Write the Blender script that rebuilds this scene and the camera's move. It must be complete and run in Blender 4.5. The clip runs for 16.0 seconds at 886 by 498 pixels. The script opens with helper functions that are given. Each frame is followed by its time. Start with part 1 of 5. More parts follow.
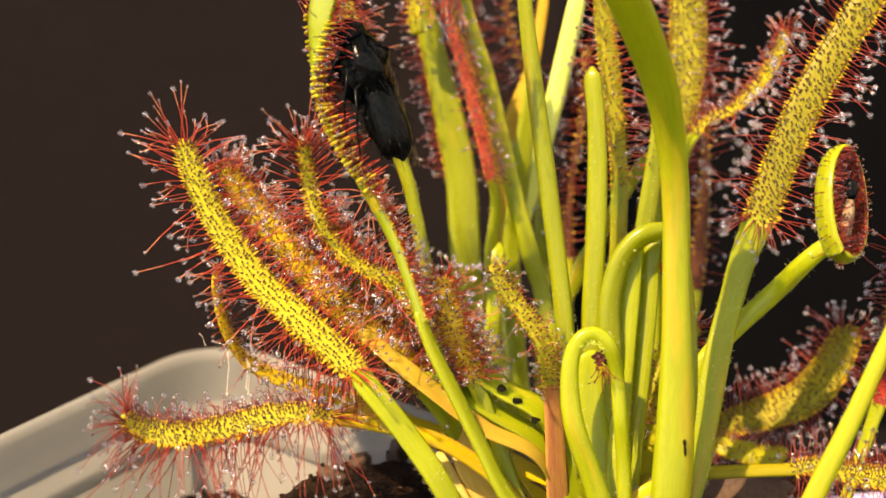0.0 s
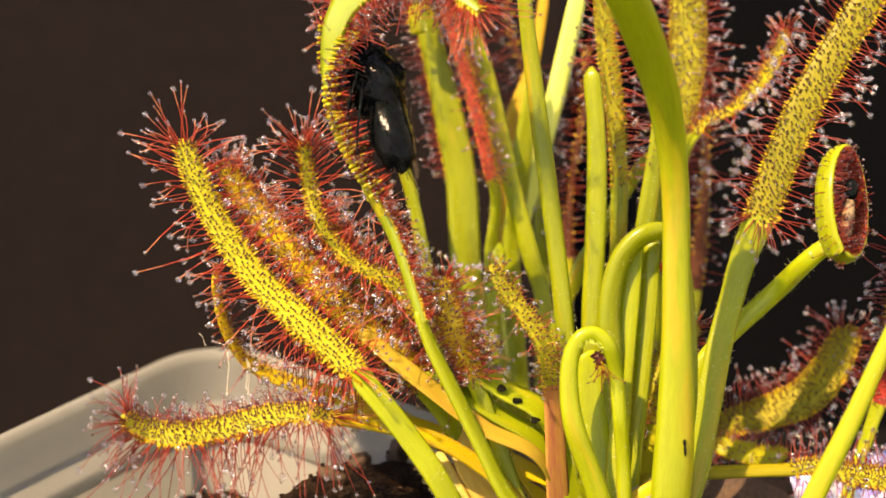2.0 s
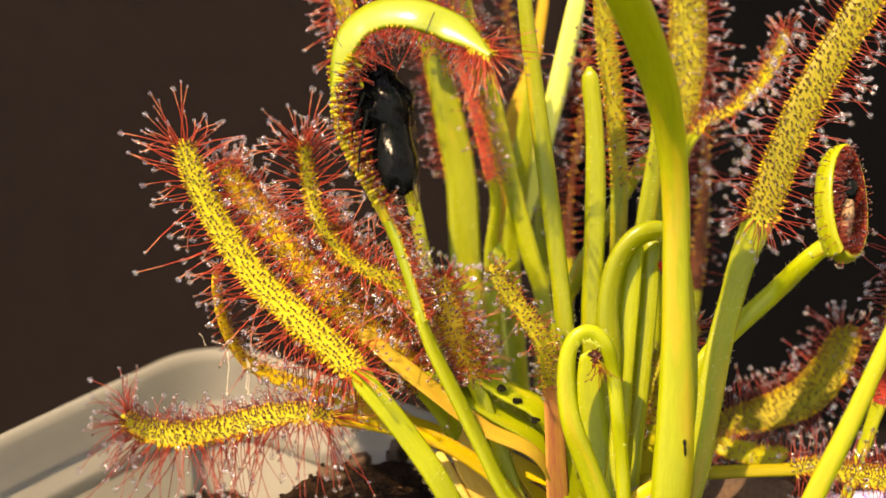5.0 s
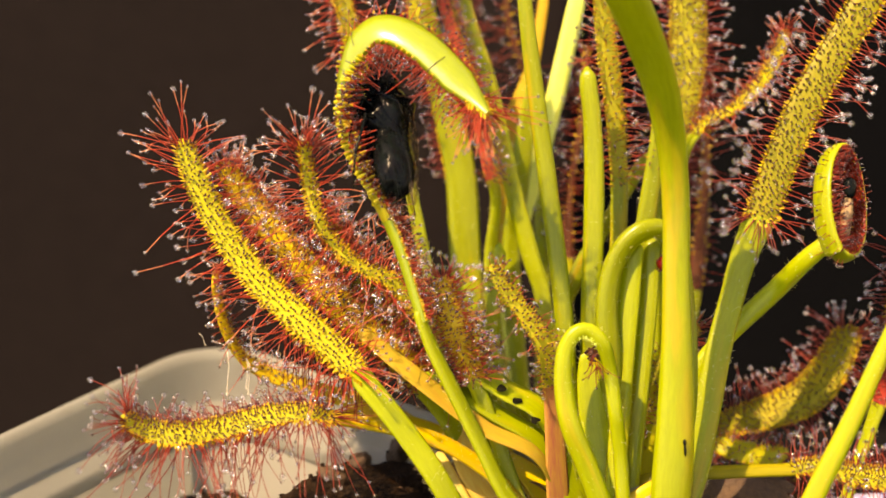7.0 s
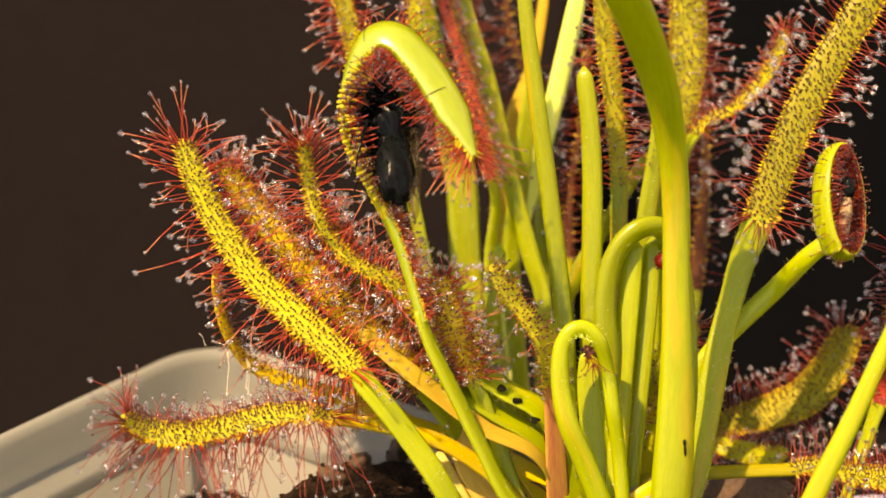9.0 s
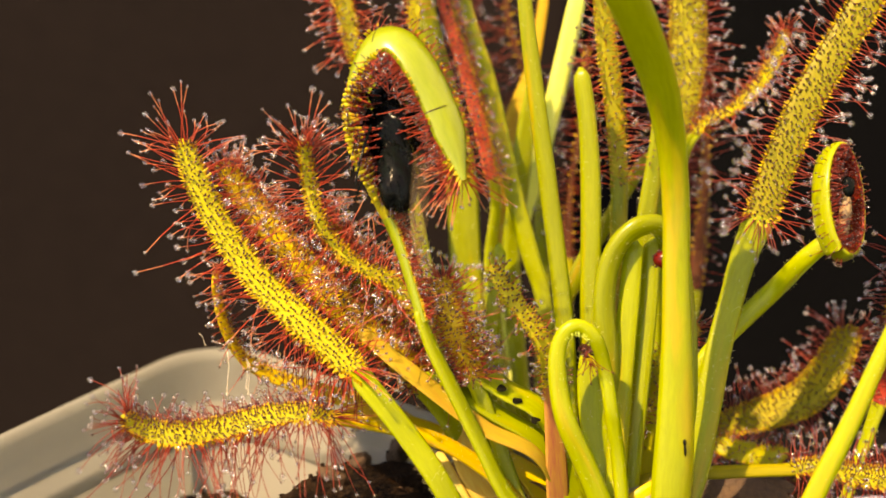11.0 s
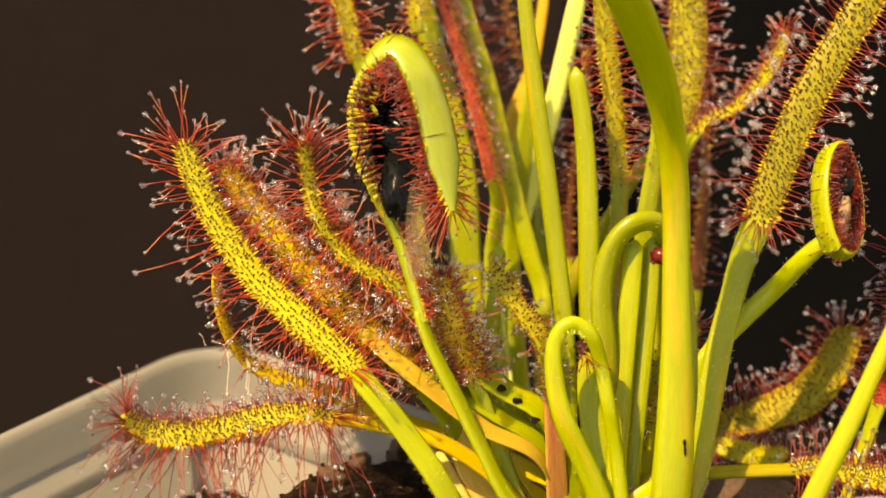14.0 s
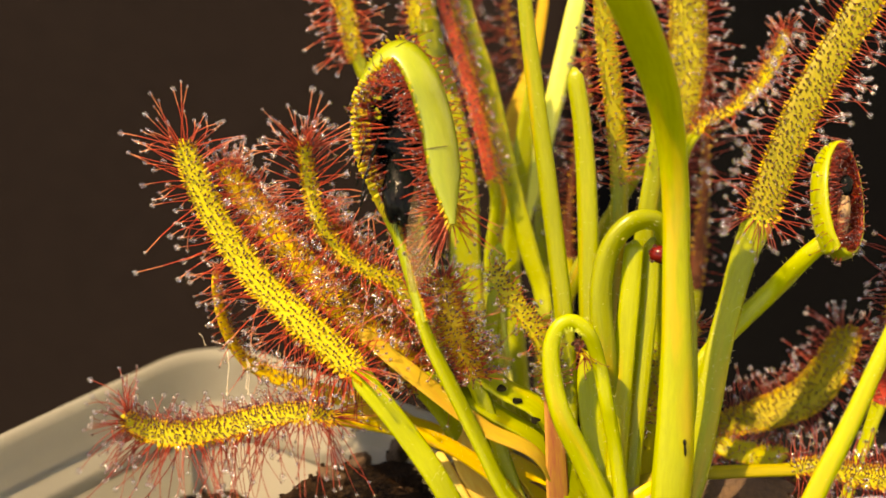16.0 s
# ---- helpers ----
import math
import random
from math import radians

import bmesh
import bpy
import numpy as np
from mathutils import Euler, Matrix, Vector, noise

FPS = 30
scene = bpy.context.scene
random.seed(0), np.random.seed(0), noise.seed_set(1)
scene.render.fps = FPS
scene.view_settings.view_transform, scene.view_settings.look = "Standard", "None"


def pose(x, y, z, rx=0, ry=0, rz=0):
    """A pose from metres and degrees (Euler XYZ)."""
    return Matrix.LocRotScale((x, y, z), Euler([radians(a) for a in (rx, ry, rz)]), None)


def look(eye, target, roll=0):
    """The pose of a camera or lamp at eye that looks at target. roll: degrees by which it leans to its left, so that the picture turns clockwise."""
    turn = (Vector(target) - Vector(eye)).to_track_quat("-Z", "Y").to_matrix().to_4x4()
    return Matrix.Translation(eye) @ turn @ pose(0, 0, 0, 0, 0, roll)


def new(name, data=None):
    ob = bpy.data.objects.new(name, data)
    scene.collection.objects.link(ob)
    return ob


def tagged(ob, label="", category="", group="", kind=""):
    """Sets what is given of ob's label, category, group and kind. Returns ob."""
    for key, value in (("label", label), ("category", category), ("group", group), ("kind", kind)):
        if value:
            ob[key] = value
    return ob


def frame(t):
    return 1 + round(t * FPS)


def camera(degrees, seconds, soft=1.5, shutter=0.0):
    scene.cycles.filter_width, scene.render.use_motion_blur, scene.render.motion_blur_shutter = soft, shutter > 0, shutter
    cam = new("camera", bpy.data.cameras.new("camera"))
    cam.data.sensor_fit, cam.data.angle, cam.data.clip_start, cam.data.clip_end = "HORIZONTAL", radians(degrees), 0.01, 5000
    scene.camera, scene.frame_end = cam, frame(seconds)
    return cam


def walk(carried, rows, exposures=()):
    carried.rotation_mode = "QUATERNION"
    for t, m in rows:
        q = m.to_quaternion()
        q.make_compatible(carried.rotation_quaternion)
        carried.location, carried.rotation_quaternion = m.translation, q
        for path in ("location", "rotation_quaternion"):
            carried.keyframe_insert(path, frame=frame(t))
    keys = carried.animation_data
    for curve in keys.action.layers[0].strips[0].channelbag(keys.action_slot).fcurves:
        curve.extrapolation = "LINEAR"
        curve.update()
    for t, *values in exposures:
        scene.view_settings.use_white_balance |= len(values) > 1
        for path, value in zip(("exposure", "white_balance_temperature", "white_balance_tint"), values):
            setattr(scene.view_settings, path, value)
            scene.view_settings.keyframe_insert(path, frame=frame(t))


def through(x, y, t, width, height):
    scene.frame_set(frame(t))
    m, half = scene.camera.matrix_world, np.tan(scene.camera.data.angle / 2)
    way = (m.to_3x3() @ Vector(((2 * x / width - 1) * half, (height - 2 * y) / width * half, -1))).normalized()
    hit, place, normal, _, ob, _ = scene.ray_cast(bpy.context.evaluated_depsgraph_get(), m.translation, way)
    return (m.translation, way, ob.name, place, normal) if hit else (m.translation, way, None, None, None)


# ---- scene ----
# ---- camera: stands still on a tripod, about twenty centimetres from the plant ----
EYE, AIM = (0.0, -0.18544, 0.10492), (0.0, 0.0, 0.03)
cam = camera(25.37, 16.0, soft=1.7)
cam.data.dof.use_dof, cam.data.dof.focus_distance, cam.data.dof.aperture_fstop = True, 0.194, 21.0
walk(cam, [(0, look(EYE, AIM)), (16.0, look(EYE, AIM))],
     exposures=[(0, 1.62, 8800, 28), (16.0, 1.53, 11200, 23)])

# ---- daylight ----
SUN_TO = Vector((-0.42, -0.25, 0.85)).normalized()
world = bpy.data.worlds.new("sky")
scene.world = world
world.use_nodes = True
sky = world.node_tree.nodes.new("ShaderNodeTexSky")
sky.sky_type, sky.sun_disc = "NISHITA", False
sky.sun_elevation = math.asin(SUN_TO.z)
sky.sun_rotation = math.atan2(SUN_TO.x, SUN_TO.y)
world.node_tree.links.new(sky.outputs[0], world.node_tree.nodes["Background"].inputs[0])
world.node_tree.nodes["Background"].inputs[1].default_value = 0.15
sun = new("sun", bpy.data.lights.new("sun", "SUN"))
sun.data.energy, sun.data.angle, sun.data.color = 4.2, radians(1.0), (1.0, 0.88, 0.66)
sun.matrix_world = look(SUN_TO, (0, 0, 0))


# ---- materials ----
def material(name, colour, rough=0.5, spread=0.0, grain=800.0, bump=0.0, sub=0.0, trans=0.0, ior=1.45,
             second=None, blotch=120.0, metal=0.0, vary=0.0, coat=0.0, streak=None, fibre=False):
    """Procedural surface: blotches of a second colour, fine grain and relief, in metres."""
    m = bpy.data.materials.new(name)
    m.use_nodes = True
    nt = m.node_tree
    b = nt.nodes["Principled BSDF"]
    b.inputs["Roughness"].default_value = rough
    b.inputs["IOR"].default_value = ior
    b.inputs["Metallic"].default_value = metal
    b.inputs["Transmission Weight"].default_value = trans
    b.inputs["Coat Weight"].default_value = coat
    b.inputs["Base Color"].default_value = (*colour, 1)
    if sub:
        b.inputs["Subsurface Weight"].default_value = sub
        b.inputs["Subsurface Radius"].default_value = (1.0, 0.8, 0.15)
        b.inputs["Subsurface Scale"].default_value = 0.0012
    co = nt.nodes.new("ShaderNodeTexCoord").outputs["Object"]
    if fibre:
        at = nt.nodes.new("ShaderNodeAttribute")
        at.attribute_name = "fibre"
        co = at.outputs["Vector"]
    if streak:
        mp = nt.nodes.new("ShaderNodeMapping")
        mp.inputs["Scale"].default_value = streak
        nt.links.new(co, mp.inputs[0])
        co = mp.outputs[0]
    if second:
        big, small = nt.nodes.new("ShaderNodeTexNoise"), nt.nodes.new("ShaderNodeTexNoise")
        big.inputs["Scale"].default_value, small.inputs["Scale"].default_value = blotch, grain
        mixer = nt.nodes.new("ShaderNodeMix")
        mixer.data_type = "RGBA"
        ramp = nt.nodes.new("ShaderNodeMapRange")
        ramp.inputs[1].default_value, ramp.inputs[2].default_value = 0.36, 0.66
        add = nt.nodes.new("ShaderNodeMath")
        add.operation = "MULTIPLY_ADD"
        add.inputs[1].default_value = 0.45
        nt.links.new(co, big.inputs["Vector"])
        nt.links.new(co, small.inputs["Vector"])
        nt.links.new(small.outputs["Fac"], add.inputs[0])
        half = nt.nodes.new("ShaderNodeMath")
        half.operation = "MULTIPLY"
        half.inputs[1].default_value = 0.55
        nt.links.new(big.outputs["Fac"], half.inputs[0])
        nt.links.new(half.outputs[0], add.inputs[2])
        nt.links.new(add.outputs[0], ramp.inputs[0])
        nt.links.new(ramp.outputs[0], mixer.inputs[0])
        mixer.inputs[6].default_value, mixer.inputs[7].default_value = (*colour, 1), (*second, 1)
        out = mixer.outputs[2]
        if vary:
            hue = nt.nodes.new("ShaderNodeHueSaturation")
            info = nt.nodes.new("ShaderNodeObjectInfo")
            rng = nt.nodes.new("ShaderNodeMapRange")
            rng.inputs[3].default_value, rng.inputs[4].default_value = 1 - vary, 1 + vary
            nt.links.new(info.outputs["Random"], rng.inputs[0])
            nt.links.new(rng.outputs[0], hue.inputs["Value"])
            nt.links.new(out, hue.inputs["Color"])
            out = hue.outputs[0]
        nt.links.new(out, b.inputs["Base Color"])
        if bump:
            bp = nt.nodes.new("ShaderNodeBump")
            bp.inputs["Strength"].default_value, bp.inputs["Distance"].default_value = bump, 0.0003
            nt.links.new(small.outputs["Fac"], bp.inputs["Height"])
            nt.links.new(bp.outputs[0], b.inputs["Normal"])
    return m


def leafy(name, colour, second, through=0.45, rough=0.42, vary=0.12, bump=0.10, ior=1.33, flush=None):
    """Plant skin: a glossy top over flesh that lets part of the light through."""
    m = material(name, colour, rough, second=second, blotch=0.9, grain=5.0, bump=bump, vary=vary, fibre=True, ior=ior)
    nt = m.node_tree
    b, out = nt.nodes["Principled BSDF"], nt.nodes["Material Output"]
    tr = nt.nodes.new("ShaderNodeBsdfTranslucent")
    source = b.inputs["Base Color"].links[0].from_socket
    if flush:
        # long patches that have ripened to another colour
        patch, edge, tint = (nt.nodes.new("ShaderNode" + k) for k in ("TexNoise", "MapRange", "Mix"))
        patch.inputs["Scale"].default_value = 0.42
        edge.inputs[1].default_value, edge.inputs[2].default_value, edge.inputs[4].default_value = 0.55, 0.75, 0.6
        tint.data_type = "RGBA"
        tint.inputs[7].default_value = (*flush, 1)
        nt.links.new(b.inputs["Normal"].links[0].from_node.inputs["Height"].links[0].from_node.inputs["Vector"].links[0].from_socket, patch.inputs["Vector"])
        nt.links.new(patch.outputs["Fac"], edge.inputs[0])
        nt.links.new(edge.outputs[0], tint.inputs[0])
        nt.links.new(source, tint.inputs[6])
        source = tint.outputs[2]
        nt.links.new(source, b.inputs["Base Color"])
    nt.links.new(source, tr.inputs[0])
    mix = nt.nodes.new("ShaderNodeMixShader")
    mix.inputs[0].default_value = through
    nt.links.new(b.outputs[0], mix.inputs[1])
    nt.links.new(tr.outputs[0], mix.inputs[2])
    nt.links.new(mix.outputs[0], out.inputs[0])
    return m


def lets_through(m, share, colour, how="BsdfTranslucent"):
    """Thin sheet: a share of the light passes, scattered or straight on."""
    nt = m.node_tree
    tr, mix = nt.nodes.new("ShaderNode" + how), nt.nodes.new("ShaderNodeMixShader")
    tr.inputs[0].default_value = (*colour, 1)
    mix.inputs[0].default_value = share
    nt.links.new(nt.nodes["Principled BSDF"].outputs[0], mix.inputs[1])
    nt.links.new(tr.outputs[0], mix.inputs[2])
    nt.links.new(mix.outputs[0], nt.nodes["Material Output"].inputs[0])


BLADE = leafy("blade_yellow", (0.47, 0.44, 0.03), (0.39, 0.39, 0.028), through=0.42)
# olive and dull copies of the yellow blade, darkened for weaker light
BLADE_OLIVE_SHADED = leafy("blade_olive_shaded", (0.265, 0.235, 0.008), (0.19, 0.185, 0.007), through=0.3)
BLADE_DULL_SHADED = leafy("blade_dull_shaded", (0.32, 0.27, 0.005), (0.20, 0.19, 0.005), through=0.3, rough=0.6)
BLADE_CRIMSON = leafy("blade_crimson", (0.30, 0.032, 0.018), (0.20, 0.02, 0.012), through=0.2)
# dark maroon with the back leaves' shade in it; also colours a rolled tip
BLADE_SHADE = leafy("blade_maroon_shaded", (0.09, 0.03, 0.010), (0.06, 0.018, 0.008), through=0.2)
BLADE_LINING = leafy("blade_lining", (0.52, 0.085, 0.035), (0.42, 0.05, 0.02), through=0.4, vary=0.0)
BLADE_OCHRE = leafy("blade_ochre", (0.70, 0.56, 0.035), (0.66, 0.45, 0.035), through=0.42)
BLADE_RED = leafy("blade_red", (0.70, 0.14, 0.08), (0.62, 0.10, 0.06), through=0.5)
PETIOLE = leafy("petiole_green", (0.35, 0.42, 0.018), (0.28, 0.34, 0.014), through=0.5, rough=0.28, vary=0.2, ior=1.45, flush=(0.60, 0.38, 0.03))
# pale green with a stem's strong sunlight in the colour; also for hairs
PETIOLE_PALE_LIT = leafy("petiole_pale_lit", (0.76, 0.86, 0.22), (0.70, 0.80, 0.14), through=0.3, rough=0.33)
PETIOLE_OLIVE = leafy("petiole_olive", (0.30, 0.32, 0.012), (0.42, 0.40, 0.015), rough=0.4)
PETIOLE_ORANGE = leafy("petiole_orange", (0.60, 0.36, 0.035), (0.54, 0.44, 0.03))
PETIOLE_DULL = leafy("petiole_dull", (0.44, 0.27, 0.035), (0.40, 0.33, 0.03), rough=0.5)
PETIOLE_CURL = leafy("petiole_even", (0.33, 0.43, 0.02), (0.28, 0.38, 0.016), through=0.45, rough=0.36, vary=0.0, ior=1.6)
for key, value in (("Coat Weight", 0.9), ("Coat Roughness", 0.22)):
    PETIOLE_CURL.node_tree.nodes["Principled BSDF"].inputs[key].default_value = value
BLADE_CURL = leafy("blade_even", (0.53, 0.47, 0.03), (0.47, 0.44, 0.03), through=0.42, vary=0.0)
PETIOLE_TAN = leafy("petiole_tan", (0.52, 0.46, 0.015), (0.60, 0.36, 0.025), through=0.35, rough=0.35)
PETIOLE_BROWN = leafy("petiole_brown", (0.42, 0.14, 0.075), (0.52, 0.30, 0.05), rough=0.5, flush=(0.32, 0.10, 0.07))
PETIOLE_STRAW = leafy("petiole_straw", (0.74, 0.60, 0.14), (0.66, 0.42, 0.08), rough=0.55)
HAIR = leafy("stem_hair", (0.80, 0.80, 0.42), (0.72, 0.70, 0.30), through=0.5, vary=0.0)
STALK = leafy("tentacle_red", (0.38, 0.055, 0.025), (0.31, 0.035, 0.018), through=0.3, rough=0.3, vary=0.0)
STALK_BASE = leafy("tentacle_base", (0.58, 0.47, 0.03), (0.58, 0.33, 0.03), through=0.4, rough=0.35, vary=0.0)
GLAND = material("gland_dark_red", (0.060, 0.010, 0.009), 0.3, second=(0.03, 0.006, 0.006))
STALK_PALE = leafy("tentacle_pink", (0.60, 0.25, 0.13), (0.52, 0.16, 0.08), through=0.35, rough=0.25, vary=0.0)


def dew():
    """Clear slime: drops bend the light like small lenses, glint in the sun and mirror the sky at their rims."""
    m = bpy.data.materials.new("dew")
    m.use_nodes = True
    nt = m.node_tree
    nt.nodes.remove(nt.nodes["Principled BSDF"])
    clear, lens, glint, rim = (nt.nodes.new("ShaderNode" + k) for k in ("BsdfTransparent", "BsdfGlass", "BsdfGlossy", "BsdfGlossy"))
    inner, middle, outer = (nt.nodes.new("ShaderNodeMixShader") for _ in range(3))
    facing, share = nt.nodes.new("ShaderNodeLayerWeight"), nt.nodes.new("ShaderNodeMapRange")
    lens.inputs["IOR"].default_value, lens.inputs["Roughness"].default_value = 1.36, 0.0
    glint.inputs["Roughness"].default_value, rim.inputs["Roughness"].default_value = 0.13, 0.12
    inner.inputs[0].default_value, middle.inputs[0].default_value = 0.14, 0.10
    facing.inputs[0].default_value = 0.5
    for k, v in ((1, 0.64), (2, 0.92), (3, 0.0), (4, 0.8)):
        share.inputs[k].default_value = v
    nt.links.new(facing.outputs["Facing"], share.inputs[0])
    nt.links.new(share.outputs[0], outer.inputs[0])
    for a, b, mixer in ((clear, lens, inner), (inner, glint, middle), (middle, rim, outer)):
        nt.links.new(a.outputs[0], mixer.inputs[1])
        nt.links.new(b.outputs[0], mixer.inputs[2])
    nt.links.new(outer.outputs[0], nt.nodes["Material Output"].inputs[0])
    return m


DEW = dew()
CHITIN = material("fly_chitin", (0.003, 0.003, 0.0035), 0.2, second=(0.003, 0.005, 0.0042), blotch=700, grain=1500, bump=0.22, ior=1.15)
CHITIN_EYE = material("fly_eye", (0.012, 0.004, 0.004), 0.3, ior=1.2, second=(0.007, 0.003, 0.003), blotch=2000, grain=9000, bump=0.5)
WING = material("fly_wing", (0.46, 0.38, 0.27), 0.3, second=(0.30, 0.23, 0.15), blotch=500, grain=2500, trans=0.55)
lets_through(WING, 0.72, (0.80, 0.72, 0.58), "BsdfTransparent")
PREY = material("prey_husk", (0.30, 0.20, 0.09), 0.5, second=(0.07, 0.035, 0.015), blotch=500, grain=2500, bump=0.6)
PLASTIC = material("milky_plastic", (0.25, 0.258, 0.22), 0.55, second=(0.22, 0.225, 0.19), blotch=60, grain=900, bump=0.08, trans=0.12)
lets_through(PLASTIC, 0.5, (0.49, 0.49, 0.42))
SOIL = material("peat", (0.004, 0.003, 0.0025), 0.95, ior=1.15, second=(0.022, 0.012, 0.006), blotch=300, grain=2200, bump=1.0)
STRAW = material("dead_leaf", (0.22, 0.11, 0.035), 0.7, second=(0.09, 0.04, 0.014), blotch=300, grain=2500, bump=0.6, vary=0.3)
STRAW_DARK = material("rotten_leaf", (0.07, 0.038, 0.016), 0.8, second=(0.03, 0.016, 0.008), blotch=300, grain=2000, bump=0.9, vary=0.2)
CRUMB = material("pale_crumb", (0.72, 0.58, 0.22), 0.8, second=(0.5, 0.36, 0.1), blotch=400, grain=2500, bump=0.8)
BOARD = material("dark_board", (0.0155, 0.0115, 0.0100), 0.9, ior=1.12, second=(0.0114, 0.0085, 0.0076), blotch=6, grain=300, bump=0.1)
# near-black, to imitate the weaker light at the right of the background
BOARD_DIM = material("board_dimmed", (0.0042, 0.0044, 0.0047), 0.95, ior=1.08, second=(0.0028, 0.003, 0.0033), blotch=20, grain=900, bump=0.2)
TABLE = material("dark_table", (0.0035, 0.003, 0.003), 0.9, ior=1.15, second=(0.0028, 0.0025, 0.0025), blotch=8, grain=300, bump=0.1)
FOIL = material("violet_film", (0.22, 0.18, 0.48), 0.2, second=(0.74, 0.76, 0.88), blotch=250, grain=900, metal=0.6, bump=0.5)
SPOT = material("black_mould", (0.004, 0.004, 0.003), 0.95, ior=1.08, second=(0.010, 0.010, 0.005))


# ---- building blocks ----
MM = 0.001


def mesh_object(name, verts, faces, mats, parent=None, label="", index=None, smooth=True, kind=""):
    me = bpy.data.meshes.new(name)
    me.from_pydata([tuple(map(float, v)) for v in verts], [], faces)
    for m in mats:
        me.materials.append(m)
    if index is not None:
        me.polygons.foreach_set("material_index", np.array(index, dtype=np.int32))
    if smooth:
        me.polygons.foreach_set("use_smooth", np.ones(len(me.polygons), dtype=bool))
    me.update()
    ob = new(name, me)
    if parent:
        ob.parent = parent
    return tagged(ob, label, kind=kind)


def part(name, bm, mat, parent, label=""):
    """Links a bmesh as one mesh object under a thing or a part."""
    me = bpy.data.meshes.new(name)
    for f in bm.faces:
        f.smooth = True
    bm.to_mesh(me)
    bm.free()
    me.materials.append(mat)
    ob = new(name, me)
    ob.parent = parent
    return tagged(ob, label)


def unit(v):
    return v / np.maximum(np.linalg.norm(v, axis=-1, keepdims=True), 1e-12)


def spline(points, n):
    """Smooth curve (Catmull-Rom, even steps) through rows of numbers whose first three are a place."""
    p = np.array(points, dtype=float)
    p = np.vstack([2 * p[0] - p[1], p, 2 * p[-1] - p[-2]])
    fine = []
    for i in range(1, len(p) - 2):
        for u in np.linspace(0, 1, 24, endpoint=False):
            a, b, c, d = p[i - 1], p[i], p[i + 1], p[i + 2]
            fine.append(0.5 * (2 * b + (c - a) * u + (2 * a - 5 * b + 4 * c - d) * u * u + (3 * b - a - 3 * c + d) * u ** 3))
    fine = np.array(fine + [p[-2]])
    run = np.concatenate([[0], np.cumsum(np.linalg.norm(np.diff(fine[:, :3], axis=0), axis=1))])
    at = np.linspace(0, run[-1], n)
    return np.stack([np.interp(at, run, fine[:, k]) for k in range(fine.shape[1])], 1), run[-1]


def directions(place, hint):
    """Along (T), across (B) and face (N) of a strip, its face turned towards hint."""
    t = unit(np.gradient(place, axis=0))
    h = np.broadcast_to(np.array(hint, float), t.shape)
    nrm = unit(h - t * np.sum(h * t, axis=1, keepdims=True))
    return t, np.cross(t, nrm), nrm


RING = 10
ANG = np.linspace(0, 2 * np.pi, RING, endpoint=False)


def strip_mesh(place, b, nrm, width, thick, dish):
    """Loft of a flattened rounded section; dish > 0 hollows the face."""
    rows = []
    for p, bb, nn, w, th, di in zip(place, b, nrm, width, thick, dish):
        x = np.cos(ANG) * w / 2
        y = np.sign(np.sin(ANG)) * np.abs(np.sin(ANG)) ** 0.8 * th / 2 + di * (x / max(w / 2, 1e-9)) ** 2 * w * 0.5
        rows.append(p + np.outer(x, bb) + np.outer(y, nn))
    n = len(place)
    verts = np.concatenate(rows)
    faces = [(i * RING + j, i * RING + (j + 1) % RING, (i + 1) * RING + (j + 1) % RING, (i + 1) * RING + j)
             for i in range(n - 1) for j in range(RING)]
    faces += [tuple(range(RING - 1, -1, -1)), tuple(range((n - 1) * RING, n * RING))]
    return verts, faces


def ball(level):
    bm = bmesh.new()
    bmesh.ops.create_icosphere(bm, subdivisions=level, radius=1.0)
    bm.verts.ensure_lookup_table()
    v = np.array([x.co[:] for x in bm.verts])
    f = [tuple(x.index for x in y.verts) for y in bm.faces]
    bm.free()
    return v, f


BALL_XS, BALL_S, BALL_M = (np.array([(0, 0, 1), (1, 0, 0), (0, 1, 0), (-1, 0, 0), (0, -1, 0), (0, 0, -1)], float),
                          [(0, 1, 2), (0, 2, 3), (0, 3, 4), (0, 4, 1), (5, 2, 1), (5, 3, 2), (5, 4, 3), (5, 1, 4)]), ball(1), ball(2)


class Heap:
    """Collects pieces of one mesh."""

    def __init__(self):
        self.v, self.f, self.m, self.n = [], [], [], 0

    def add(self, verts, faces, slot):
        self.v.append(verts)
        n = self.n
        self.f += [tuple(i + n for i in f) for f in faces]
        self.m += [slot] * len(faces)
        self.n += len(verts)

    def ball(self, centre, radius, slot, shape=BALL_S, axis=None, stretch=1.0):
        v = shape[0] * radius
        if axis is not None:
            v = v + np.outer(v @ axis, axis) * (stretch - 1)
        self.add(v + centre, shape[1], slot)

    def tube(self, pts, radii, slots, sides=4):
        pts = np.array(pts)
        t = unit(np.gradient(pts, axis=0))
        ref = np.array([0.3, 0.9, 0.2])
        a = unit(np.cross(t, ref))
        c = np.cross(t, a)
        k = np.linspace(0, 2 * np.pi, sides, endpoint=False)
        v = np.concatenate([p + r * (np.outer(np.cos(k), aa) + np.outer(np.sin(k), cc)) for p, r, aa, cc in zip(pts, radii, a, c)])
        n = self.n
        self.v.append(v)
        for i in range(len(pts) - 1):
            for j in range(sides):
                self.f.append((n + i * sides + j, n + i * sides + (j + 1) % sides, n + (i + 1) * sides + (j + 1) % sides, n + (i + 1) * sides + j))
                self.m.append(slots[i])
        self.n += len(v)

    def make(self, name, mats, parent, label="", kind=""):
        if not self.v:
            return None
        return mesh_object(name, np.concatenate(self.v), self.f, mats, parent, label, self.m, kind=kind)


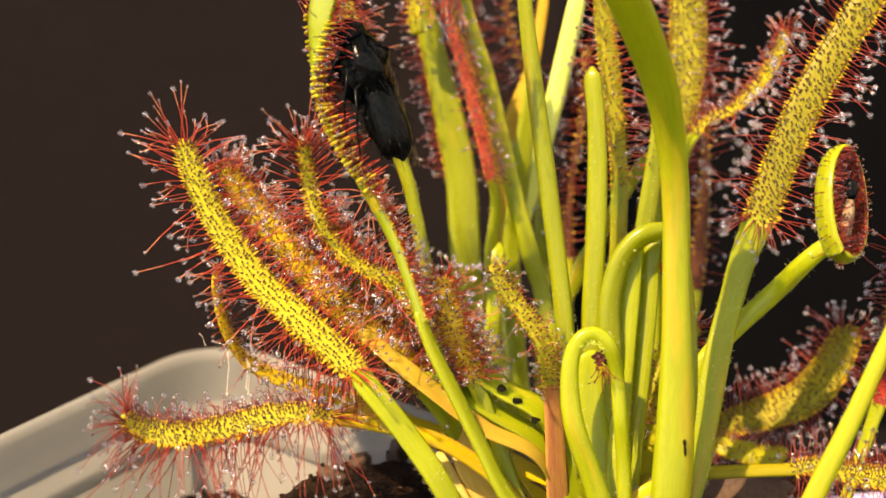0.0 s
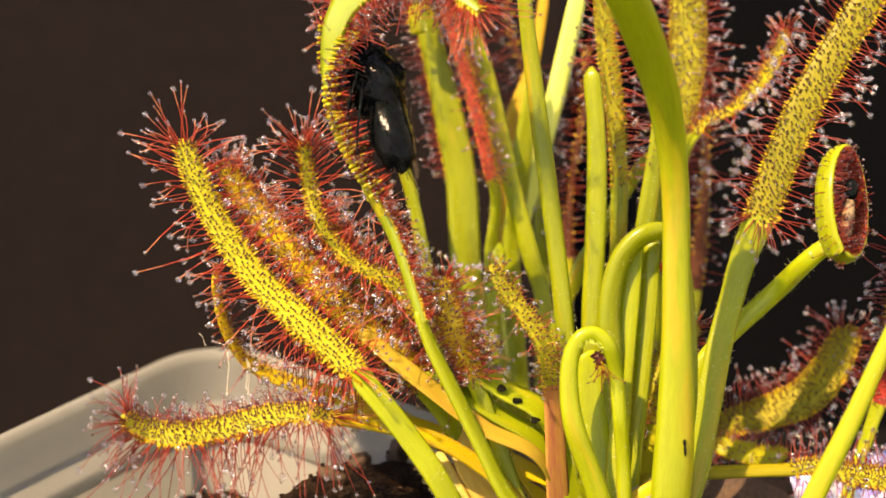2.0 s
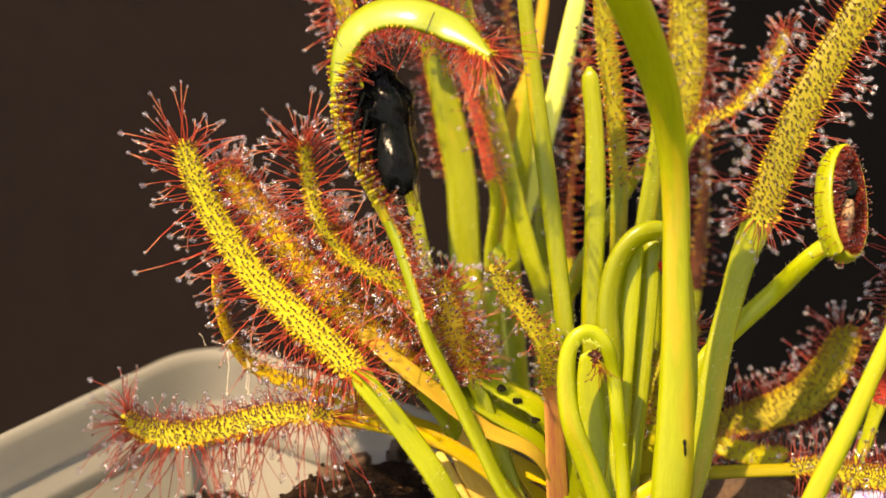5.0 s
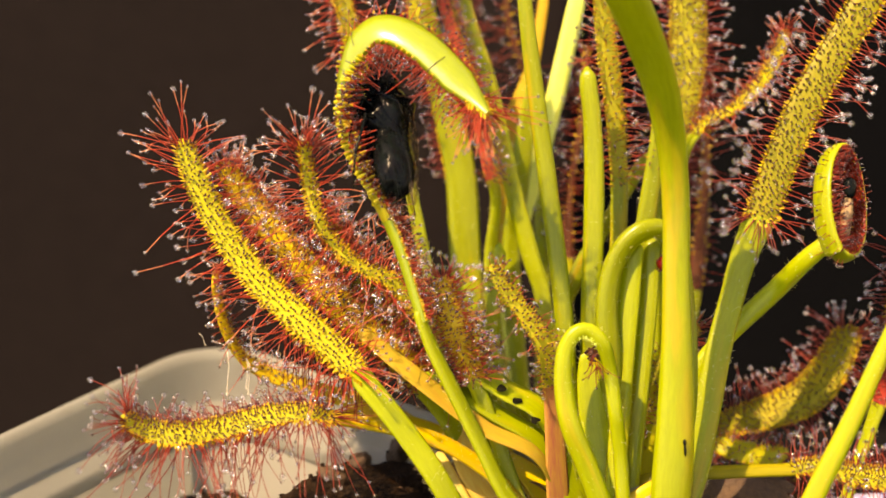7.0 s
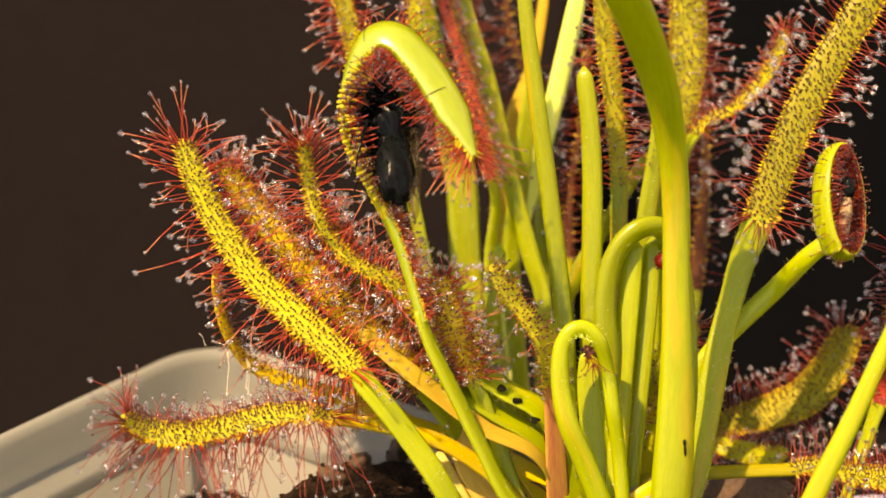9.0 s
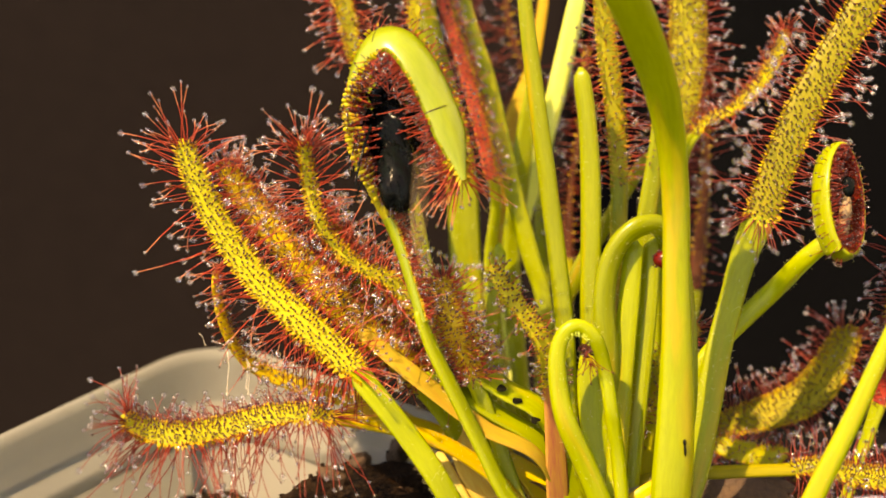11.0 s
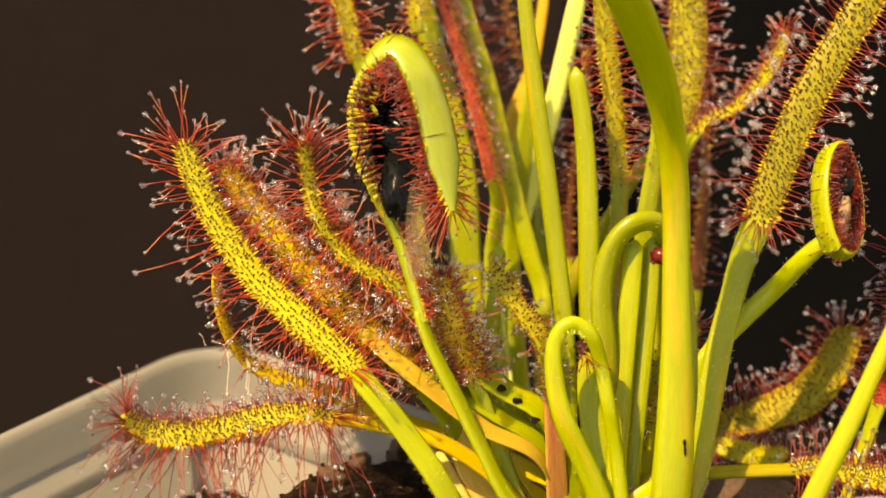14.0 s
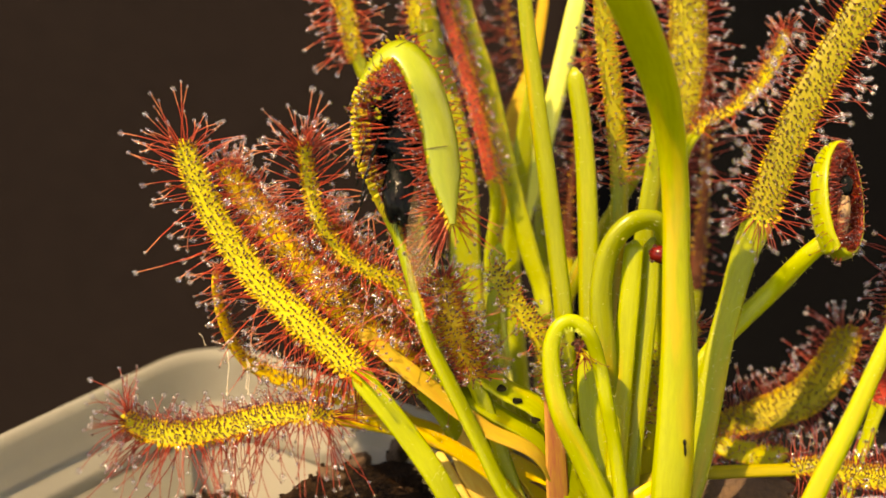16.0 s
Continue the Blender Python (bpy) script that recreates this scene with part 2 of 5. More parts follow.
# crimson stalks, darkened further to hold the shade on right and hanging tentacles
STALK_CRIMSON_SHADED = leafy("tentacle_crimson_shaded", (0.23, 0.030, 0.016), (0.17, 0.022, 0.013), through=0.3, rough=0.3, vary=0.0)
TENT = [STALK_BASE, STALK, GLAND, DEW, STALK_PALE, STALK_CRIMSON_SHADED]


def grow(heap, drops, base, way, bend, length, drop, dark=False):
    """One tentacle: a tapering stalk, a gland at its end and a drop of dew round it."""
    k = np.array([0, 0.13, 0.45, 0.75, 1.0])[:, None]
    pts = base + way * length * k + bend * length * k ** 2
    r = (0.046 + 0.004 * min(length / MM, 5)) * MM
    heap.tube(pts, [r * (2.6 if length > 1.5 * MM else 1.25), r * 1.15, r * 0.85, r * 0.7, r * 0.55], [1, 1, 1, 1] if dark == 2 else [0, 5, 5, 5] if dark and length > 1.4 * MM else [5] * 4 if dark else ([0, 0, 1, 1] if length < 1.3 * MM else [0, 1, 1, 4]))
    axis = unit(pts[4] - pts[3])
    heap.ball(pts[4], (0.125 if length < 0.6 * MM else 0.11) * MM, 2, BALL_XS, axis, 1.5)
    if drop > 0:
        drops.ball(pts[4] + axis * 0.03 * MM, drop, drops_slot(drops), BALL_M if drop > 0.2 * MM else BALL_S, axis, 1.12)


def drops_slot(heap):
    return 3 if heap.mixed else 0


Heap.mixed = False
rnd = random.Random(7)


def tentacle_set(heap, drops, place, t, b, nrm, width, thick, lo, hi, n, long, short, drop, tipfan=1.0, sides=(1, 1), dish=0.0,
                 margin=0.6, single=None, bare=False, dark=False, reach=(1, 1), sag=0.05, basefan=0):
    """Tentacles over the stretch lo..hi of a strip: short ones in rows on its face, long ones along its margins and round its tip."""
    last = len(place) - 1

    def at(s):
        f = min(max(s, 0), 1) * last
        i = min(int(f), last - 1)
        g = f - i
        return [x[i] * (1 - g) + x[i + 1] * g for x in (place, t, b, nrm, width, thick)]

    run = np.sum(np.linalg.norm(np.diff(place, axis=0), axis=1)) * (hi - lo)
    rows = max(2, round(math.sqrt(n * run / max(np.mean(width), 1e-6))))
    across = max(2, round(n / rows))
    fuzzy = short > 0.6
    for i in range(0 if bare else rows):
        for j in range(across):
            s = lo + (hi - lo) * (i + 0.5 * (j % 2) + rnd.uniform(-0.2, 0.5)) / rows
            u = ((j + 0.5 + rnd.uniform(-0.3, 0.3)) / across * 2 - 1) * 0.95
            p, tt, bb, nn, w, th = at(s)
            a = u * radians(70)
            way = unit(nn * math.cos(a) + bb * math.sin(a) + tt * rnd.uniform(-0.3, 0.3) + np.array([rnd.gauss(0, 0.12) for _ in range(3)]))
            length = short * (1 + 0.6 * abs(u) ** 3) * rnd.uniform(0.7, 1.25) * MM
            size = drop * 0.75 * MM * rnd.uniform(0.7, 1.2) if fuzzy and rnd.random() < 0.32 else drop * 0.42 * MM if rnd.random() < 0.12 else 0
            grow(heap, drops, p + bb * u * w * 0.47 + nn * (th * 0.35 + dish * u * u * w * 0.5), way,
                 np.array([rnd.gauss(0, 0.15) for _ in range(3)]), length, size, dark)
    for k in range(basefan):
        p, tt, bb, nn, w, th = at(lo + 0.012 * rnd.random())
        a = rnd.uniform(-1.2, 1.2)
        way = unit(-tt * math.cos(a) * 0.9 + bb * math.sin(a) + nn * rnd.uniform(0.25, 0.9))
        grow(heap, drops, p + bb * math.sin(a) * w * 0.4 + nn * th * 0.3, way, np.array([0, 0, -0.12]), long * rnd.uniform(0.5, 1.0) * MM,
             drop * 0.8 * MM, dark)
    fringe, tip = int(n * margin), int(n * margin * 0.10 * tipfan)
    for k in range(fringe + tip):
        if k < fringe:
            s = lo + (hi - lo) * (k + rnd.random()) / fringe
            side = 1 if k % 2 else -1
            if rnd.random() > sides[0 if side < 0 else 1]:
                continue
            p, tt, bb, nn, w, th = at(s)
            a = side * radians(rnd.uniform(45, 112))
            way = nn * math.cos(a) + bb * math.sin(a) + tt * (rnd.gauss(0.05, 0.2) + 0.9 * tipfan * max(0, (s - hi + 0.1) / 0.1))
            base = p + bb * side * w * 0.46 + nn * (th * 0.2 + dish * w * 0.42)
            length = long * reach[0 if side < 0 else 1] * rnd.uniform(0.35, 1.1) * MM
        else:
            p, tt, bb, nn, w, th = at(hi - 0.03 * (hi - lo))
            a = rnd.uniform(-1.5, 1.5)
            way = tt * math.cos(a) + bb * math.sin(a) + nn * rnd.uniform(-0.1, 0.8)
            base = p + bb * math.sin(a) * w * 0.35
            length = long * rnd.uniform(0.6, 1.15) * MM
        way = unit(way + np.array([rnd.gauss(0, 0.10) for _ in range(3)]))
        bend = np.array([rnd.gauss(0, 0.24), rnd.gauss(0, 0.24), rnd.gauss(-sag, 0.22)])
        size = drop * MM * rnd.uniform(0.6, 1.3)
        if single is not None and SINGLES[0] < 330:
            SINGLES[0] += 1
            one = Heap()
            one.mixed = True
            grow(one, one, 0 * base, way, bend, length, size, dark)
            ob = one.make("tentacle", TENT, single)
            ob.location = base
            continue
        grow(heap, drops, base, way, bend, length, size, dark)


SINGLES = [0]


def fibre_coordinates(ob, m, total):
    """Coordinates that run with the fibres: round the section, and slowly along the length (millimetres)."""
    shift = 7.0 * len(bpy.data.objects)
    grain = [(1.6 * math.cos(a), 1.6 * math.sin(a) + shift, total * i / (m - 1) * 0.16) for i in range(m) for a in ANG]
    layer = ob.data.attributes.new("fibre", "FLOAT_VECTOR", "POINT")
    layer.data.foreach_set("vector", np.array(grain, dtype=np.float32).ravel())


def leaf(parent, rows, blade=None, face=(0, -1, 0), face_end=None, n=0, long=2.6, short=0.5, drop=0.26, green=None, yellow=None,
         thick=0.7, dish=0.0, name="leaf", label="", sides=(1, 1), tipfan=1.0, taper=True, margin=0.5, single=False, hub=None, inner=None, bare=False, crimson=False, reach=(1, 1), sag=0.05, basefan=0):
    """A sundew leaf: a stem that passes into a blade at the share `blade` of its length, with tentacles and dew.
    rows: place and width along it, in millimetres, from its root to its tip."""
    path, total = spline(rows, max(26, 7 * len(rows)))
    m = len(path)
    place, width = path[:, :3] * MM, path[:, 3] * MM
    k = np.linspace(0, 1, m)[:, None]
    hint = np.array(face, float) * (1 - k) + np.array(face_end or face, float) * k
    if hub is not None:
        to_hub = unit(np.array(hub) * MM - place)
        k = np.clip((k - blade + 0.05) / 0.06, 0, 1)
        hint = unit(hint) * (1 - k) + to_hub * k
    t, b, nrm = directions(place, hint)
    share = np.linspace(0, 1, m)
    th = np.full(m, thick * MM)
    if blade is not None:
        th = np.where(share > blade, th * 0.8, th)
    th = np.minimum(th, width * 0.9)
    if taper:
        close = np.sqrt(1 - (1 - np.clip((1 - share) / 0.035, 0.0, 1)) ** 2)
        close[-1] = 0.2
        width, th = width * close, th * close
    di = np.full(m, dish)
    if blade is None:
        di[:] = dish or 0.13
    verts, faces = strip_mesh(place, b, nrm, width, th, di)
    g, y = green or PETIOLE, yellow or BLADE
    idx = [1 if (blade is not None and (f // RING) / (m - 1) >= blade) else 0 for f in range((m - 1) * RING)] + [0, 1 if blade is not None else 0]
    if inner:
        idx = [2 if v and f % RING < RING // 2 else v for f, v in enumerate(idx)]
    ob = mesh_object(name, verts, faces, [g, y, inner or y], parent, label, idx)
    fibre_coordinates(ob, m, total)
    if g in (PETIOLE, PETIOLE_TAN) and name != "flower_stalk":
        fuzz = Heap()
        for k in range(int(total * 5)):
            i = int(rnd.random() * (m - 1) * (blade or 1))
            a = rnd.uniform(0, 2 * math.pi)
            d = unit(b[i] * math.cos(a) + nrm[i] * math.sin(a) + t[i] * rnd.uniform(-0.6, 0.6))
            foot = place[i] + t[i] * rnd.uniform(0, 1) * total * MM / m + b[i] * math.cos(a) * width[i] * 0.47 + nrm[i] * math.sin(a) * th[i] * 0.45
            size = rnd.uniform(0.2, 0.5) * MM
            fuzz.tube([foot, foot + d * size * 0.5, foot + d * size + t[i] * size * 0.3], [0.022 * MM, 0.016 * MM, 0.006 * MM], [0, 0], 3)
        fuzz.make("hair_coat", [HAIR], ob, "fine pale hairs", "stuff")
    if n:
        heap, drops = Heap(), Heap()
        tentacle_set(heap, drops, place, t, b, nrm, width, th, blade, 0.995, n, long, short, drop, tipfan, sides, dish, margin, ob if single else None, bare, crimson or inner is not None, reach, sag, basefan)
        heap.make("tentacle_coat", TENT, ob, "red sticky tentacles", "stuff")
        drops.make("dew", [DEW], ob, "clear dew drops", "stuff")
    return ob


# ---- setting ----
def sheet(name, size, z, mat, label, steps=24):
    bm = bmesh.new()
    bmesh.ops.create_grid(bm, x_segments=steps, y_segments=steps, size=size)
    top = bmesh.ops.extrude_face_region(bm, geom=bm.faces[:])
    bmesh.ops.translate(bm, verts=[v for v in top["geom"] if isinstance(v, bmesh.types.BMVert)], vec=(0, 0, -0.03))
    bmesh.ops.recalc_face_normals(bm, faces=bm.faces)
    me = bpy.data.meshes.new(name)
    bm.to_mesh(me)
    bm.free()
    me.materials.append(mat)
    ob = new(name, me)
    ob.location.z = z
    return tagged(ob, label, "table", kind="structure")


TABLE_Z = -0.052
sheet("floor", 1.0, TABLE_Z, TABLE, "dark matt brown table top")
# the second board is added: its colour holds the background's dimmer right side
for name, label, mat, wide, at in (("backdrop", "plain dark brown board standing behind the plant", BOARD, 0.17, (-0.065, 0.115)),
                                   ("backdrop_2", "near-black board added behind the plant for the dim right background", BOARD_DIM, 0.17, (0.097, 0.123))):
    bm = bmesh.new()
    bmesh.ops.create_cube(bm, size=1.0)
    bmesh.ops.scale(bm, verts=bm.verts, vec=(wide, 0.006, 0.22))
    bmesh.ops.bevel(bm, geom=bm.edges[:], offset=0.001, segments=2, affect="EDGES")
    me = bpy.data.meshes.new(name)
    bm.to_mesh(me)
    bm.free()
    me.materials.append(mat)
    tagged(new(name, me), label, "backdrop", kind="structure").location = (*at, TABLE_Z + 0.11)

# unseen pale walls behind the board and on the shaded side, added as reflectors
REFLECTOR = material("pale_reflector", (0.78, 0.75, 0.70), 0.8, second=(0.72, 0.69, 0.64), blotch=4, grain=200, bump=0.2)
# sunlit, they brighten the rims of the dew drops
for name, size, at in (("wall_back", (2.04, 0.04, 1.3), (0, 1.02, TABLE_Z + 0.62)), ("wall_right", (0.04, 2.0, 1.3), (1.02, 0, TABLE_Z + 0.62))):
    bm = bmesh.new()
    bmesh.ops.create_cube(bm, size=1.0)
    bmesh.ops.scale(bm, verts=bm.verts, vec=size)
    me = bpy.data.meshes.new(name)
    bm.to_mesh(me)
    bm.free()
    me.materials.append(REFLECTOR)
    tagged(new(name, me), "plain pale wall added as an unseen reflector", "wall", kind="structure").location = at

# ---- flower pot: a square pot of milky plastic with round corners ----
POT_C, POT_TURN, POT_HALF = (-0.0210, -0.0236), -38.0, 0.0330
RIM_Z, SOIL_Z = 0.0100, 0.0066


def round_square(half, radius, n=10):
    pts = []
    for q in range(4):
        a0 = q * math.pi / 2
        cx, cy = (half - radius) * (1 if q in (0, 3) else -1), (half - radius) * (1 if q in (0, 1) else -1)
        for k in range(n + 1):
            a = a0 + k / n * math.pi / 2
            pts.append((cx + radius * math.cos(a), cy + radius * math.sin(a)))
    return pts


def loft_pot(name, levels, mat, parent, label, close=True):
    """levels: half width, corner radius and height, from the outside foot over the rim to the inside floor."""
    verts, faces = [], []
    for half, radius, z in levels:
        verts += [(x, y, z) for x, y in round_square(half, radius)]
    n = len(verts) // len(levels)
    for i in range(len(levels) - 1):
        for j in range(n):
            faces.append((i * n + j, i * n + (j + 1) % n, (i + 1) * n + (j + 1) % n, (i + 1) * n + j))
    if close:
        faces += [tuple(range(n - 1, -1, -1)), tuple(range((len(levels) - 1) * n, len(levels) * n))]
    return mesh_object(name, verts, faces, [mat], parent, label)


pot = tagged(new("plant_pot"), "square milky plastic pot with a rolled rim", "plant pot")
pot.location, pot.rotation_euler = (*POT_C, TABLE_Z), (0, 0, radians(POT_TURN))
H = RIM_Z - TABLE_Z
loft_pot("pot_wall", [(0.0245, 0.006, 0), (0.0250, 0.0065, 0.0006), (0.0316, 0.0078, H - 0.0085), (0.0310, 0.0078, H - 0.0080),
                      (0.0290, 0.0070, H - 0.0080), (0.0240, 0.006, 0.0012)], PLASTIC, pot, "")
loft_pot("pot_rim", [(0.0316, 0.0078, H - 0.0082), (0.0332, 0.0086, H - 0.0080), (0.0335, 0.0088, H - 0.0070), (0.0337, 0.0088, H - 0.0012),
                     (0.0335, 0.0087, H - 0.0003), (0.0330, 0.0086, H), (0.0324, 0.0084, H - 0.0003), (0.0321, 0.0083, H - 0.0012),
                     (0.0317, 0.0082, H - 0.0056), (0.0311, 0.0080, H - 0.0062), (0.0290, 0.0072, H - 0.0066), (0.0287, 0.0071, H - 0.0070), (0.0286, 0.0070, H - 0.0084)],
         PLASTIC, pot, "rolled rim of milky plastic", close=False)

# ---- soil ----
turn = Matrix.Translation((*POT_C, 0)) @ pose(0, 0, 0, 0, 0, POT_TURN)


def mound(p):
    """How far the soil has sunk below its crown, away from the foot of the plant."""
    rough = 0.002 * noise.noise(Vector((p[0] * 200, p[1] * 200, 0)))
    r = min(math.hypot(p[0] + 0.001, p[1] + 0.016) - 0.0168, math.hypot(p[0] - 0.014, p[1] + 0.012) - 0.0150) + rough
    return 0.012 * min(1.0, max(0.0, r / 0.011)) ** 0.8


n = 90
verts, faces = [], []
for i in range(n + 1):
    for j in range(n + 1):
        x, y = (i / n * 2 - 1) * 0.0286, (j / n * 2 - 1) * 0.0286
        h = 0.0012 * noise.fractal(Vector((x * 130, y * 130, 0)), 1.0, 2.0, 5) + 0.0010 * noise.noise(Vector((x * 45, y * 45, 3)))
        edge = max(abs(x), abs(y)) / 0.0286
        h -= 0.0008 * max(0, edge - 0.85) / 0.15
        verts.append(turn @ Vector((x, y, SOIL_Z + h)))
        verts[-1].z -= mound(verts[-1])
for i in range(n):
    for j in range(n):
        a = i * (n + 1) + j
        faces.append((a, a + n + 1, a + n + 2, a + 1))
soil = mesh_object("soil", verts, faces, [SOIL], label="dark moist peat soil filling the pot", kind="structure")
tagged(soil, category="soil")
heap = Heap()
r2 = random.Random(3)
for k in range(700):
    x, y = r2.uniform(-0.028, 0.028), r2.uniform(-0.028, 0.028)
    c = turn @ Vector((x, y, SOIL_Z + r2.uniform(-0.0002, 0.0007)))
    c.z -= mound(c)
    v = BALL_S[0] * np.array([r2.uniform(0.6, 1.5), r2.uniform(0.6, 1.5), r2.uniform(0.5, 1)]) * r2.uniform(0.15, 0.5) * MM
    v = v * (1 + 0.3 * np.array([[noise.noise(Vector(p) * 900 + Vector((k, 0, 0)))] for p in v]))
    heap.add(v + np.array(c), BALL_S[1], 0 if r2.random() < 0.85 else 1)
crumbs = heap.make("soil_crumbs", [SOIL, STRAW], None, "loose crumbs of dark peat on the soil", "stuff")
tagged(crumbs, category="soil")

# ---- the sundew plant ----
plant = tagged(new("sundew_plant"), "sundew plant with yellow-green leaves and dewy red tentacles in a pot", "plant")

# leaves that lean to the window side
broad_leaf = leaf(plant, [(3.67, -17.43, 2.87, 2.34), (1.87, -17.51, 8.01, 2.42), (-0.49, -16.74, 12.58, 2.52), (-3.62, -15.06, 16.75, 2.52), (-6.69, -13.62, 20.31, 2.52), (-9.31, -11.63, 22.57, 2.87), (-13.52, -9.27, 25.74, 3.21), (-17.48, -7.04, 28.58, 3.12), (-21.21, -4.41, 32.44, 2.91), (-24.3, -1.48, 37.03, 2.59), (-26.23, 1.35, 41.35, 2.04)],
     face=(0.35, -0.64, 0.69), blade=0.44, basefan=16, n=420, long=5.2, short=0.34, drop=0.29, sag=0.12, dish=0.1, margin=0.46, single=True, label='broad yellow leaf fringed with long red tentacles')
leaf(plant, [(10.1, -11.16, 2.38, 1.72), (4.36, -9.01, 7.7, 1.95), (0.34, -7.32, 14.54, 2.28), (-3.64, -6.3, 19.74, 3.3), (-7.61, -5.03, 22.9, 3.75), (-12.44, -3.22, 27.38, 3.75), (-16.79, -0.48, 31.49, 3.43), (-20.32, 2.06, 35.11, 2.98), (-22.84, 4.23, 37.81, 1.73)],
     face=(0.3, -0.55, 0.76), blade=0.4, n=640, long=2.7, short=1.15, drop=0.28, margin=0.6, dish=0.08, yellow=BLADE_OCHRE, label='yellow leaf thickly set with dewy red tentacles')
leaf(plant, [(9.53, -10.94, 2.91, 1.61), (5.51, -7.72, 10.89, 1.72), (2.06, -5.61, 18.78, 1.94), (-4.49, -3.33, 27.11, 2.05), (-7.86, -3.56, 29.18, 1.36), (-10.97, -2.59, 31.59, 1.28), (-12.61, -1.59, 34.06, 1.28), (-13.53, 0.62, 36.86, 1.28), (-14.15, 2.32, 41.08, 1.12)],
     face=(0.35, -0.57, 0.72), blade=0.36, n=300, long=4.8, short=0.5, drop=0.33, tipfan=1.6, margin=0.8, yellow=BLADE, label='narrow leaf bristling with red tentacles')
leaf(plant, [(10.0, -12.48, 4.46, 1.7), (5.4, -12.33, 10.17, 1.91), (0.34, -11.91, 13.87, 2.13), (-4.68, -12.22, 15.78, 2.12), (-9.04, -13.69, 17.47, 2.09), (-13.03, -15.22, 19.03, 2.4), (-16.58, -15.34, 18.73, 3.16), (-20.94, -15.75, 17.72, 3.38), (-25.17, -16.88, 17.57, 3.15), (-28.42, -16.74, 17.93, 2.9), (-30.81, -17.07, 19.6, 2.4)],
     face=(-0.05, -0.28, 0.92), blade=0.55, n=400, long=5.2, short=0.42, drop=0.26, margin=0.8, basefan=10, crimson=True, reach=(1.2, 0.5), sag=0.34, single=True, dish=0.06, green=PETIOLE_TAN, label='low yellow leaf lying out over the pot rim')
leaf(plant, [(9.04, -8.98, 2.43, 1.39), (0.93, -5.05, 9.48, 1.51), (-4.92, -2.74, 12.54, 2.93), (-10.77, -2.02, 14.33, 2.69), (-16.63, -1.36, 15.96, 2.22), (-20.33, -1.56, 18.13, 1.75), (-22.26, -1.27, 21.51, 1.86), (-23.13, -0.78, 25.4, 1.38), (-23.3, -0.84, 27.92, 0.92)],
     face=(0.8, -0.26, 0.43), blade=0.62, n=150, long=2.8, short=0.7, drop=0.24, green=PETIOLE_ORANGE, yellow=BLADE_OCHRE, label='drooping ochre leaf with an orange stem')
leaf(plant, [(9.38, -8.11, 1.92, 1.51), (3.85, -4.4, 11.1, 1.63), (-0.82, -1.78, 17.59, 2.1), (-4.89, -0.14, 21.64, 3.03), (-8.39, 1.49, 25.69, 3.15), (-11.19, 3.02, 29.47, 2.68), (-13.05, 4.29, 32.6, 1.51)],
     face=(0.3, -0.55, 0.76), blade=0.45, n=460, long=2.6, short=1.3, drop=0.28, margin=0.7, yellow=BLADE, label='yellow leaf crowded between its neighbours')
leaf(plant, [(8.86, -12.69, 3.93, 1.48), (5.43, -9.96, 13.35, 1.58), (2.87, -8.32, 20.08, 1.91), (1.23, -7.76, 24.14, 2.24), (0.34, -6.61, 27.0, 2.35), (-0.11, -5.62, 29.43, 1.46)],
     face=(-0.2, -0.68, 0.71), blade=0.6, n=260, long=2.8, short=1.2, drop=0.29, margin=0.7, yellow=BLADE_OCHRE, label='short leaf crowded with dewy red tentacles')
# leaves behind the trapped fly
leaf(plant, [(9.13, -7.45, 0.87, 1.76), (3.9, -1.5, 10.27, 1.77), (-0.84, 5.2, 21.52, 1.67), (-2.76, 9.49, 29.46, 1.56), (-4.14, 11.51, 34.47, 1.56), (-7.47, 15.39, 41.4, 1.57), (-9.16, 16.97, 45.31, 1.69), (-10.19, 18.55, 49.22, 2.05), (-11.21, 20.13, 53.13, 2.41), (-11.99, 21.71, 57.04, 2.05)],
     face=(-0.5, -0.67, 0.49), blade=0.8, n=190, long=4.2, short=0.8, drop=0.28, green=PETIOLE)
leaf(plant, [(8.12, -3.29, 0.49, 2.39), (3.71, 5.22, 10.89, 3.04), (2.7, 11.16, 20.26, 3.44), (2.33, 13.46, 25.95, 3.56), (1.9, 15.99, 32.22, 3.56), (0.68, 18.3, 37.91, 3.44), (-0.74, 20.6, 43.6, 2.83), (-2.09, 22.67, 48.73, 2.7), (-2.83, 24.51, 53.29, 2.46)],
     face=(-0.3, -0.88, 0.36), blade=0.62, n=400, long=1.9, short=1.2, drop=0.22, sides=(1, 0.2), bare=True, crimson=True, yellow=PETIOLE, label='broad green leaf with red tentacles along one margin')
leaf(plant, [(9.31, -3.29, 0.49, 1.55), (6.17, 7.5, 13.85, 1.83), (5.16, 12.08, 22.53, 1.84), (5.75, 13.91, 29.72, 1.37), (4.99, 14.34, 33.46, 1.69), (3.77, 16.39, 38.54, 1.85), (2.07, 18.67, 44.18, 1.77), (0.37, 20.72, 49.25, 1.69), (-0.97, 22.55, 53.77, 1.52)],
     face=(0.55, -0.7, 0.39), blade=0.6, n=230, long=1.5, short=0.66, drop=0.22, margin=1.1, sides=(0.35, 1), yellow=BLADE_RED, label='red-faced leaf beaded with dew')
leaf(plant, [(-2.64, 16.91, 47.82, 2.16), (-2.94, 17.8, 50.04, 2.16), (-2.58, 18.93, 52.82, 2.04), (-2.34, 20.05, 55.6, 1.8), (-2.16, 21.4, 58.94, 1.44)],
     face=(-0.7, -0.52, 0.32), name='leaf', blade=0.1, n=90, long=2.2, short=0.8, yellow=BLADE)
